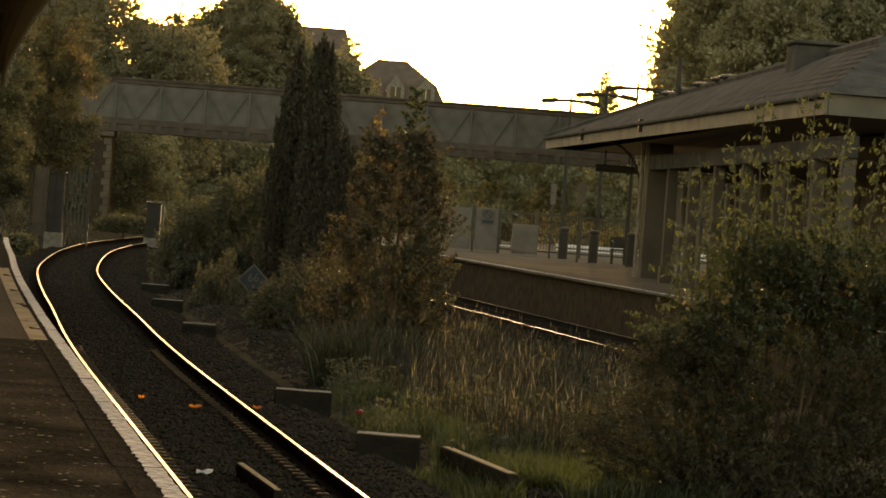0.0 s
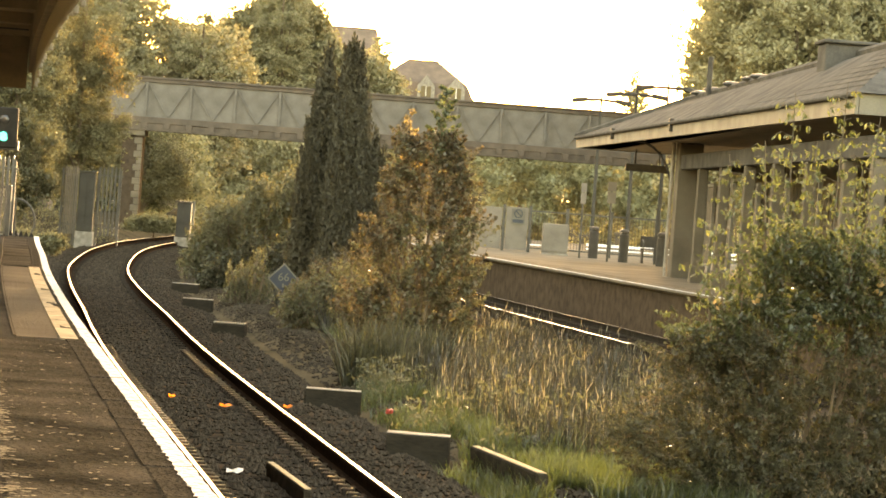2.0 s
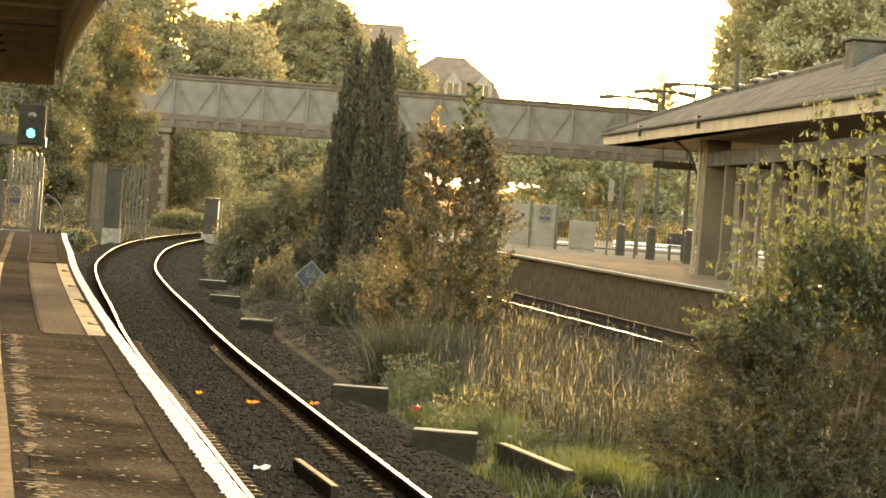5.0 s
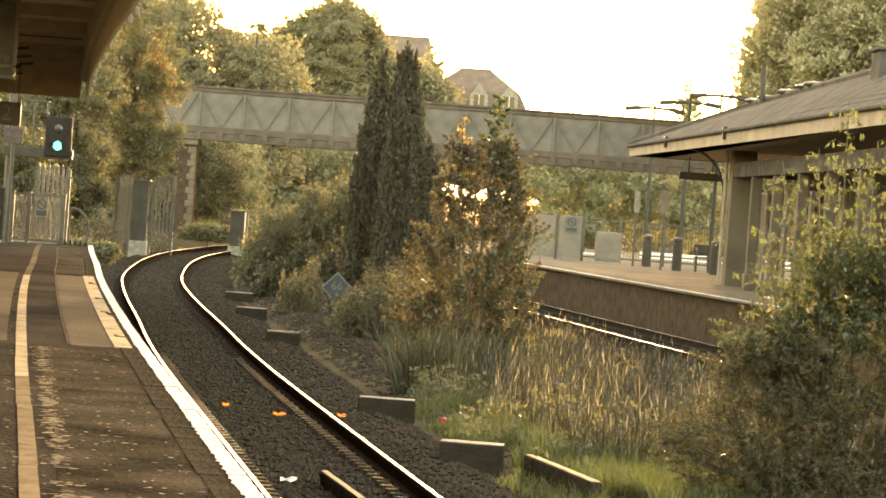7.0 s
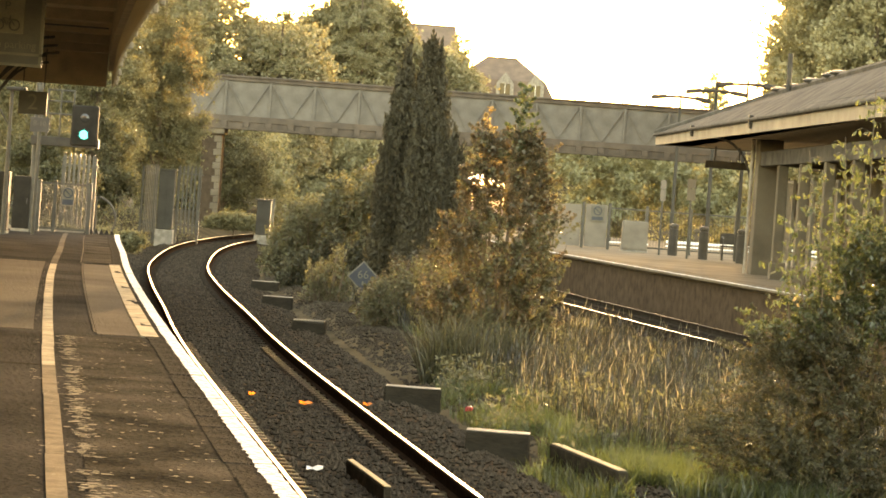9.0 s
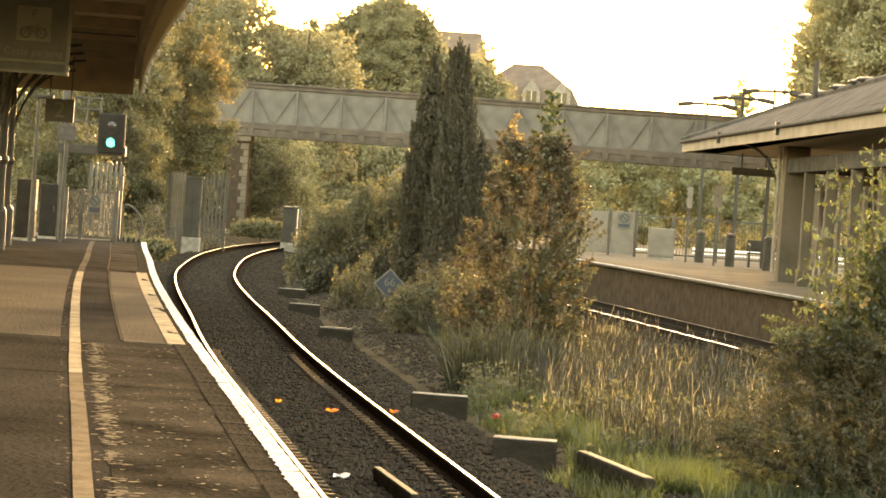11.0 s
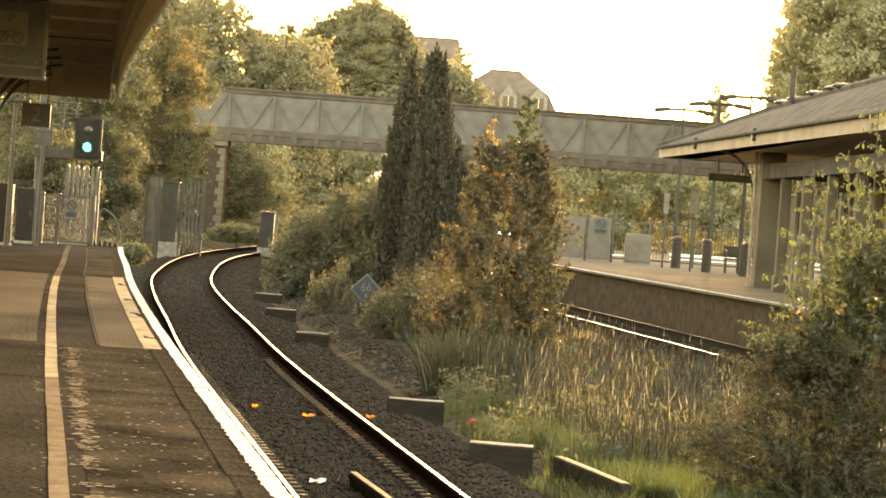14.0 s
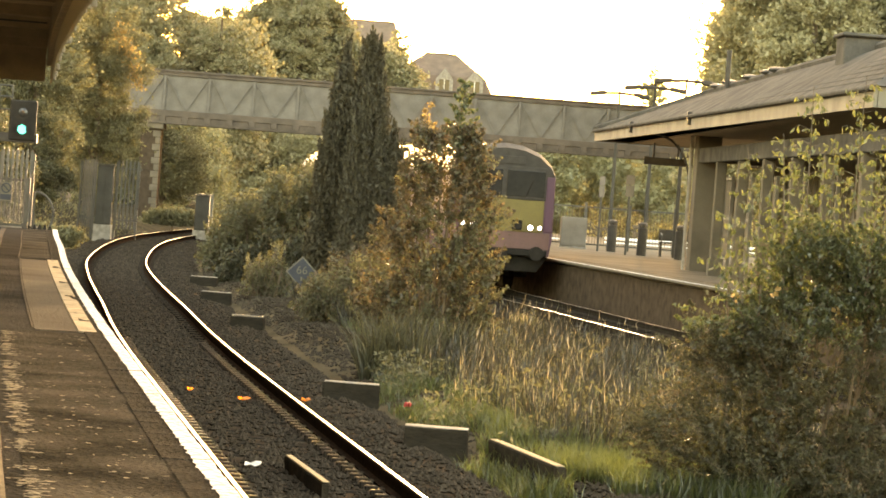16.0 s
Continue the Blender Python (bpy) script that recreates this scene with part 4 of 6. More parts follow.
# ---- fence, bollards, lamps and signs on the far platform ----
def build_far_fence():
    f = thing("platform_fence", "grey boarded and meshed fence along the back of the far platform", "fence", (0, 100.0, 0.9))
    part("solid_panel", bx(3.6, 5.3, -0.02, 0.02, 0.05, 1.42, bevel=0.005), M_FENCE, f)
    part("gate_panel", bx(5.44, 6.16, -0.025, 0.025, 0.05, 1.45, bevel=0.005), M_FENCE, f)
    for xx in (3.6, 5.37, 6.23, 7.45, 8.9, 10.4, 12.0, 13.6):
        part("fence_post", bx(xx - 0.05, xx + 0.05, -0.045, 0.045, 0, 1.52, bevel=0.006), M_STEELG, f)
    for zz in (0.12, 1.34):
        part("fence_rail", bx(6.28, 13.55, -0.02, 0.02, zz, zz + 0.05), M_STEELG, f)
    w = None
    for i in range(72):
        m = pose(6.32 + i * 0.1, 0.024, 0.12)
        if w is None:
            w = part("mesh_bar", bx(-0.007, 0.007, -0.006, 0.006, 0, 1.25), M_STEELG, f)
            w.matrix_basis = m
        else:
            share("mesh_bar", w, f, m)
    s = thing("warning_sign", "white no-entry pictogram sign on the fence gate", "sign", (5.83, 99.94, 2.08))
    part("plate", bx(-0.22, 0.22, -0.008, 0.008, -0.28, 0.22), M_DIM, s)
    part("ring", tube([(0.13 * math.cos(t * math.pi / 10), -0.014, 0.06 + 0.13 * math.sin(t * math.pi / 10)) for t in range(21)], 0.018, 5), M_SIGNB, s)
    part("slash", tube([(-0.09, -0.014, 0.15), (0.09, -0.014, -0.03)], 0.016, 5), M_SIGNB, s)
    part("text_panel", bx(-0.18, 0.18, -0.013, -0.0085, -0.24, -0.13), M_SIGNB, s)
    bol = None
    for xx, yy, hh in ((8.12, 97.0, 1.0), (8.76, 93.5, 1.03), (9.66, 91.0, 1.05)):
        m = pose(xx, yy, 0.9)
        if bol is None:
            bol = thing("bollard", "dark painted bollard on the far platform", "bollard", group="bollards on the far platform")
            part("shaft", tube([(0, 0, 0), (0, 0, 0.84), (0, 0, 0.86), (0, 0, 0.9), (0, 0, 0.92)], [0.15, 0.15, 0.125, 0.125, 0.15], 14), M_IRON, bol)
            part("cap", tube([(0, 0, 0.923), (0, 0, 0.99), (0, 0, 1.03)], [0.155, 0.14, 0.06], 14), M_IRON, bol)
            bol.matrix_basis = m
        else:
            copy_thing(bol, m)
    cb = thing("utility_box", "pale grey utility box against the fence", "box", (7.05, 99.4, 0.9))
    part("body", bx(-0.42, 0.42, -0.25, 0.25, 0.05, 1.0, bevel=0.02), M_FENCE, cb)
    part("plinth", bx(-0.44, 0.44, -0.27, 0.27, 0, 0.047), M_CONC, cb)
    part("door", bx(-0.36, 0.36, -0.268, -0.251, 0.12, 0.92), M_FENCE, cb)
    # white rails put in for the sunlit kerb of the car park behind
    kb = thing("sunlit_kerb_line", "low white rails standing in for a sunlit kerb", "barrier", (0, 118, 0))
    for zz, x0_, x1_ in ((1.05, 9.6, 15.5), (0.86, 9.6, 15.5), (0.86, 7.3, 8.9)):
        part("kerb_line_rail", prism([(-0.07, zz), (0.07, zz - 0.02), (0.07, zz + 0.07), (-0.07, zz + 0.09)], "x", x0_, x1_), M_SIGNW, kb)
    for xx in (7.4, 8.8, 9.8, 11.1, 12.4, 13.7, 15.0):
        part("kerb_line_post", bx(xx - 0.05, xx + 0.05, 0.075, 0.15, -0.5, 1.1), M_STEELG, kb)
    # bench end
    be = thing("bench", "dark metal platform bench beside the bollards", "bench", (9.6, 94.6, 0.9))
    part("seat", bx(-0.2, 1.4, -0.2, 0.25, 0.42, 0.47, bevel=0.01), M_IRON, be)
    part("backrest", bx(-0.2, 1.4, 0.25, 0.30, 0.5, 0.85, bevel=0.01), M_IRON, be)
    for xx in (-0.15, 1.35):
        part("leg", bx(xx - 0.03, xx + 0.03, -0.15, 0.2, 0, 0.417), M_IRON, be)
        part("armrest", tube([(xx, -0.2, 0.47), (xx, -0.2, 0.66), (xx, -0.1, 0.72), (xx, 0.26, 0.72)], 0.025, 6), M_STEELG, be)
    # twin-headed lamp posts
    for xx, yy, zz in ((8.35, 100.9, 6.0), (9.15, 97.0, 6.12), (9.82, 94.0, 6.28)):
        lp = thing("twin_lamp_post", "tall slim lamp post with two flat lamp heads", "lamp post", (xx, yy, 0.9), group="lamp posts on the far platform")
        h = zz - 0.9
        part("shaft", tube([(0, 0, 0), (0, 0, h + 0.25)], [0.07, 0.04], 8), M_GREYP, lp)
        part("cross_arm", tube([(-0.7, 0, h + 0.06), (0, 0, h + 0.10), (0.7, 0, h + 0.06)], 0.055, 6), M_IRON, lp)
        for k in (-1, 1):
            hd = part("lamp_head", bx(-0.27, 0.27, -0.15, 0.15, -0.085, 0.075, bevel=0.04), M_IRON, lp)
            hd.matrix_basis = pose(k * 0.72, 0, h + 0.06, 0, k * 8, 0)
    for xx, yy, zt, w in ((7.61, 96.0, 3.27, 0.09), (8.23, 93.0, 3.34, 0.13)):
        ps = thing("post_sign", "grey panel sign on a slim grey post", "sign", (xx, yy, 0.9))
        h = zt - 0.9
        part("post", tube([(0, 0.05, 0), (0, 0.05, h)], 0.035, 8), M_STEELG, ps)
        part("panel", bx(-w, w, -0.02, 0.012, h - 0.66, h - 0.31, bevel=0.004), M_FENCE, ps)
        part("panel", bx(-w, w, -0.02, 0.012, h - 0.29, h, bevel=0.004), M_FENCE, ps)


build_far_fence()


# ---- old timber stubs and litter beside the track ----
def build_stub(x, y, z, w, h, d, rz, label, top=None):
    s = thing("timber_stub", label, "timber", (x, y, z), rz, group="old timbers beside the track")
    bm = bx(-w / 2, w / 2, -d / 2, d / 2, -h, 0, bevel=0.012)
    for v in bm.verts:
        v.co += Vector((random.uniform(-0.012, 0.012), random.uniform(-0.012, 0.012), random.uniform(-0.008, 0.008)))
    part("block", bm, M_STUB, s)
    # A separate lighter slab on top; the baulks' slab carries painted sunlight.
    part("top_slab", bx(-w / 2 + 0.006, w / 2 - 0.006, -d / 2 + 0.02, d / 2 - 0.02, 0.004, 0.012), top or M_CONC, s, "paler top; on the baulks it holds the golden sunlight")
    return s


TIMBERS = "short dark old timber with a paler top beside the ballast"
build_stub(0.08, 37.2, 0.02, 0.68, 0.30, 0.30, -2, TIMBERS)
build_stub(0.97, 31.2, 0.02, 0.66, 0.34, 0.34, -4, TIMBERS)
build_stub(1.76, 28.9, 0.02, 0.10, 0.28, 2.6, 11, "long thin timber baulk lying in the grass", M_PALE)
ridged = build_stub(-1.79, 53.5, -0.02, 0.58, 0.2, 0.42, -3, TIMBERS, M_STUB)
for k in range(14):
    part("rib", bx(-0.009, 0.009, -0.17, 0.17, 0.012, 0.035), M_CREAM, ridged).location.x = -0.26 + 0.04 * k
build_stub(-2.80, 63.2, 0.0, 0.62, 0.25, 0.30, -3, TIMBERS)
build_stub(-3.5, 71.9, 0.0, 0.64, 0.20, 0.30, -3, TIMBERS)
build_stub(-0.28, 26.35, -0.04, 0.07, 0.20, 2.3, 9.2, "loose length of pale-topped timber between the rails", M_PALE)
ps = thing("paper_scrap", "crumpled white paper scrap lying on the ballast", "litter", (-0.77, 27.4, -0.15))
bm = bmesh.new()
grid_ = [[bm.verts.new((0.05 * i - 0.08, 0.05 * j - 0.05, 0.05 * random.random())) for i in range(4)] for j in range(3)]
for ra, rb in zip(grid_, grid_[1:]):
    for i in range(3):
        bm.faces.new((ra[i], ra[i + 1], rb[i + 1], rb[i]))
bmesh.ops.solidify(bm, geom=bm.faces[:], thickness=0.004)
part("sheet", bm, M_SIGNW, ps)
for lx, ly, lz, ls in ((-1.17, 35.4, -0.15, 0.07), (-0.45, 35.5, -0.12, 0.05), (-1.84, 36.3, -0.15, 0.035)):
    lf = thing("fallen_leaf", "curled orange fallen leaf lying on the ballast", "leaf", (lx, ly, lz))
    bm = bmesh.new()
    ring = [bm.verts.new((ls * (1 + 0.35 * math.cos(5 * t)) * math.cos(t), ls * (1 + 0.35 * math.cos(5 * t)) * math.sin(t), 0.018 * math.sin(2 * t) + 0.03)) for t in (k * math.pi / 8 for k in range(16))]
    ctr = bm.verts.new((0, 0, 0))
    for k in range(16):
        bm.faces.new((ring[k], ring[(k + 1) % 16], ctr))
    part("blade", bm, L_FALLEN, lf)
    part("stalk", tube([(0, 0, 0), (ls * 1.4, ls * 0.6, 0.01)], 0.004, 4), M_BARK, lf)


for lx, ly, lz, w, m_, lab in ((0.75, 35.8, -0.12, 0.035, "red", "crumpled red drinks can at the edge of the grass"), (2.19, 31.9, -0.02, 0.075, "pale", "crumpled pale plastic bottle lying in the grass")):
    can = thing("litter", lab, "litter", (lx, ly, lz), 25)
    part("crushed_body", tube([(-w, 0, 0.03), (-w * 0.9, 0, 0.03), (-w * 0.2, 0.006, 0.024), (w * 0.4, -0.004, 0.034), (w * 0.8, 0, 0.03), (w, 0, 0.03)], [0.012, 0.032, 0.024, 0.032, 0.03, 0.012], 10), M_REDCAN if m_ == "red" else M_DIM, can)
    part("neck", tube([(w, 0, 0.03), (w + 0.025, 0, 0.03)], [0.012, 0.011], 8), M_STEELG, can)

# flakes of old paint and worn chips on the platform's resurfaced strip
def build_flakes():
    g = np.random.default_rng(31)
    co, faces = [], []
    for k in range(1100):
        y = g.uniform(13, 27.6)
        if k < 650:
            off = -2.5 + g.normal() * 0.035
            if noise.noise((y * 0.9, 3.0, 0.0)) < -0.12:
                continue
        elif k < 900:
            off = g.uniform(-2.6, -1.8)
        else:
            off, y = g.uniform(-2.8, -2.62), g.uniform(13, 47)
        x, yy, _ = beside(edge_line, y, off)
        w, l = g.uniform(0.006, 0.035) * (1.5 if k < 650 else 0.8), g.uniform(0.005, 0.03)
        n0 = len(co)
        for j in range(6):
            a = j * math.pi / 3
            q = g.uniform(0.55, 1.1)
            co.append((x + w * q * math.cos(a), yy + l * q * math.sin(a), 0.9145))
        faces.append(tuple(range(n0, n0 + 6)))
    me = bpy.data.meshes.new("paint_flakes")
    me.from_pydata(co, [], faces)
    me.materials.append(M_FLAKE)
    tagged(new("paint_flakes", me), "pale flakes of worn paint on the platform asphalt", "paint flakes", kind="stuff")


build_flakes()
# ---- plants ----
RNG = np.random.default_rng(7)


def leaf_mesh(name, pts, size, material_, flatten=0.0, long=1.5, droop=0.0):
    """Many small pointed leaves, each a folded pair of triangles at a place of its own."""
    n = len(pts)
    d = RNG.normal(size=(n, 3))
    d[:, 2] = d[:, 2] * (1 - flatten) - droop
    d /= np.linalg.norm(d, axis=1)[:, None]
    r = RNG.normal(size=(n, 3))
    u = np.cross(d, r)
    u /= np.linalg.norm(u, axis=1)[:, None]
    nn = np.cross(d, u)
    s = size * RNG.uniform(0.6, 1.35, size=(n, 1))
    a, b = pts - d * s * long * 0.5, pts + d * s * long * 0.5
    c, e = pts + u * s * 0.5 + nn * s * 0.12, pts - u * s * 0.5 + nn * s * 0.12
    co = np.stack([a, c, b, e], axis=1).reshape(-1, 3)
    me = bpy.data.meshes.new(name)
    me.vertices.add(4 * n)
    me.vertices.foreach_set("co", co.astype(np.float32).ravel())
    tri = (np.arange(n)[:, None] * 4 + np.array([0, 1, 2, 0, 2, 3])[None]).ravel()
    me.loops.add(6 * n)
    me.loops.foreach_set("vertex_index", tri.astype(np.int32))
    me.polygons.add(2 * n)
    me.polygons.foreach_set("loop_start", (np.arange(2 * n) * 3).astype(np.int32))
    me.update()
    me.validate()
    me.materials.append(material_)
    return me


def blob_points(blobs, n, hollow=0.2, jitter=0.22):
    """Points in clumps near the skins of ellipsoids (x, y, z, rx, ry, rz)."""
    vol = np.array([b[3] * b[5] for b in blobs])
    pick = RNG.choice(len(blobs), size=n, p=vol / vol.sum())
    B = np.array(blobs)[pick]
    d = RNG.normal(size=(n, 3))
    d /= np.linalg.norm(d, axis=1)[:, None]
    rad = hollow + (1.08 - hollow) * RNG.random((n, 1)) ** 0.75
    wave = 1 + 0.34 * np.sin(d[:, :1] * 7 + pick[:, None]) * np.cos(d[:, 2:] * 6 + 2 * pick[:, None]) + RNG.normal(size=(n, 1)) * jitter
    return B[:, :3] + d * rad * wave * B[:, 3:]


def tree(name, at, blobs, n, size, leaves, label, trunk=0.22, category="tree", limbs=True, droop=0.3, extra=None, long=1.5):
    """A tapered trunk with limbs into each clump, and a crown of small leaves. Clumps are given from the foot."""
    t = thing(name, label, category, at)
    top = max(b[2] for b in blobs)
    part("trunk", tube([(0, 0, -0.3), (0.04, 0.02, top * 0.35), (-0.03, 0.0, top * 0.7), (0, 0, top)], [trunk, trunk * 0.75, trunk * 0.45, trunk * 0.15], 8), M_BARK, t)
    if limbs:
        for b in blobs[:9]:
            z0 = max(0.2, b[2] * 0.55)
            part("limb", tube([(0, 0, z0), (b[0] * 0.5, b[1] * 0.5, (z0 + b[2]) * 0.5 + 0.05), (b[0], b[1], b[2])], [trunk * 0.4, trunk * 0.25, trunk * 0.08], 6), M_BARK, t)
    B = np.array(blobs)
    mid, half = (B[:, :3].max(0) + B[:, :3].min(0)) / 2, (B[:, :3].max(0) - B[:, :3].min(0)) / 2
    fill = [(*mid, half[0] * 0.95, half[1] * 0.95, half[2] * 0.95), (mid[0], mid[1], mid[2] - half[2] * 0.4, half[0], half[1], half[2] * 0.6)]
    skin = blob_points(blobs, int(n * (0.8 if size < 0.09 else 1.5)), 0.45)
    skin = skin[skin[:, 2] > 0.02]
    cr = new("crown", leaf_mesh("crown", skin, size * (0.62 if size < 0.09 else 0.40), leaves, droop=droop, long=long))
    cr.parent = t
    core = np.concatenate([blob_points(fill, int(n * (0.12 if size > 0.09 else 0.02)), 0.0, 0.05), blob_points([(b[0], b[1], b[2], b[3] * 0.75, b[4] * 0.75, b[5] * 0.75) for b in blobs], int(n * 0.14), 0.0, 0.05)])
    core = core[core[:, 2] > 0.02]
    ci = new("inner_leaves", leaf_mesh("inner_leaves", core, size * (0.85 if size < 0.09 else 0.7), leaves, droop=droop, long=1.2))
    ci.parent = t
    if extra:
        b2, n2, s2, m2 = extra
        c2 = new("crown", leaf_mesh("crown", blob_points(b2, n2), s2, m2, droop=droop))
        c2.parent = t
    return t


def clumps(rx, ry, z0, z1, count, r, taper=0.4, seed=0):
    """Clumps filling an upright crown from z0 to z1."""
    g = np.random.default_rng(seed)
    out = []
    for k in range(count):
        u = (k + 0.5) / count
        z = z0 + (z1 - z0) * u
        w = (1 - taper * u) * math.sin(math.pi * min(1, 0.18 + 0.78 * u)) ** 0.6
        a = k * 2.4 + g.uniform(-0.5, 0.5)
        q = math.sqrt(g.uniform(0.05, 1.0))
        rr = r * g.uniform(0.45, 1.35)
        out.append((rx * w * q * math.cos(a), ry * w * q * math.sin(a), z, rr, rr, rr * g.uniform(0.6, 0.95)))
    return out


def twig_mesh(name, segs, r, parent):
    """Thin tapering twigs, three-sided, as one part."""
    v, f = [], []
    for a, b in segs:
        a, b = Vector(a), Vector(b)
        d = (b - a).normalized()
        u = d.orthogonal().normalized()
        w = d.cross(u)
        e = len(v)
        v += [a + r * u, a - r * 0.5 * u + r * 0.87 * w, a - r * 0.5 * u - r * 0.87 * w, b]
        f += [(e, e + 1, e + 3), (e + 1, e + 2, e + 3), (e + 2, e, e + 3)]
    me = bpy.data.meshes.new(name)
    me.from_pydata(v, [], f)
    me.materials.append(M_BARK)
    ob = tagged(new(name, me), kind="stuff")
    ob.parent = parent
    return ob


def leaves_on(name, pts, size, leaves, parent, long=1.6, droop=0.3):
    ob = new(name, leaf_mesh(name, np.array(pts), size, leaves, long=long, droop=droop))
    ob.parent = parent
    return ob


def spray_points(g, base, way, length, count, spread):
    """Leaves strung along one twig, thicker round its middle."""
    u = g.random(count) ** 0.8
    p = np.array(base)[None] + np.array(way)[None] * (u * length)[:, None]
    return p + g.normal(size=(count, 3)) * (spread * (1.15 - u))[:, None]


# the pair of dark conifers: many upright plumes against one another
def conifer(at, plumes, n, seed, label):
    g = np.random.default_rng(seed)
    t = thing("conifer", label, "tree", at)
    top = max(p[3] for p in plumes)
    part("trunk", tube([(0, 0, -0.3), (0, 0, top * 0.8)], [0.16, 0.03], 8), M_BARK, t)
    total = sum(p[4] * (p[3] - p[2]) for p in plumes)
    pts = []
    for x, y, z0, z1, r in plumes:
        m = int(n * r * (z1 - z0) / total)
        u = g.random(m) ** 0.9
        prof = np.clip(u * 5 + 0.55, 0, 1) * np.clip(1.0 - u, 0, 1) ** 0.55
        a = g.uniform(0, 2 * math.pi, m)
        lob = 1 + 0.10 * np.sin(4 * a + u * 11) + 0.07 * np.sin(9 * a - u * 31)
        q = r * prof * lob * (0.55 + 0.45 * g.random(m))
        pts.append(np.stack([x + q * np.cos(a), y + q * np.sin(a), z0 + u * (z1 - z0)], axis=1))
        # small flames standing off the skin
        for _ in range(int(46 * r * (z1 - z0))):
            uu, aa = g.random() ** 0.8, g.uniform(0, 2 * math.pi)
            qq = r * min(1, uu * 5 + 0.55) * (1 - uu) ** 0.55 * 0.93
            base = (x + qq * math.cos(aa), y + qq * math.sin(aa), z0 + uu * (z1 - z0) - 0.12)
            way = np.array((math.cos(aa) * 0.22, math.sin(aa) * 0.22, 1.0))
            pts.append(spray_points(g, base, way, g.uniform(0.18, 0.48), 34, 0.035))
    leaves_on("crown", np.concatenate(pts), 0.036, L_CONIFER, t, 3.2, -1.8)


conifer((-0.15, 70.0, -0.2), ((-0.36, 0, 1.6, 5.85, 0.42), (-0.42, 0.1, 0.0, 5.3, 0.60), (0.10, 0, 1.5, 6.05, 0.44), (0.36, 0.05, 1.2, 5.85, 0.34), (0.48, 0.0, 0.0, 4.9, 0.48),
                              (-0.62, -0.1, 0.0, 4.4, 0.42), (-0.74, -0.15, 0.0, 3.5, 0.30), (0.0, -0.2, 0.0, 5.0, 0.62), (0.22, 0.1, 3.0, 6.0, 0.26)),
        62000, 3, "tall dark columnar conifer with several pointed tips")
conifer((0.45, 68.8, -0.2), ((-0.42, -0.2, 0.0, 4.7, 0.38), (-0.64, -0.25, 0.0, 4.2, 0.32), (-0.1, -0.1, 0.0, 4.4, 0.50), (0.22, 0.0, 0.0, 3.95, 0.46), (0.42, 0.0, 0.0, 3.5, 0.36), (-0.5, -0.2, 0.0, 3.4, 0.45)),
        46000, 5, "shorter dark columnar conifer against its taller neighbour")


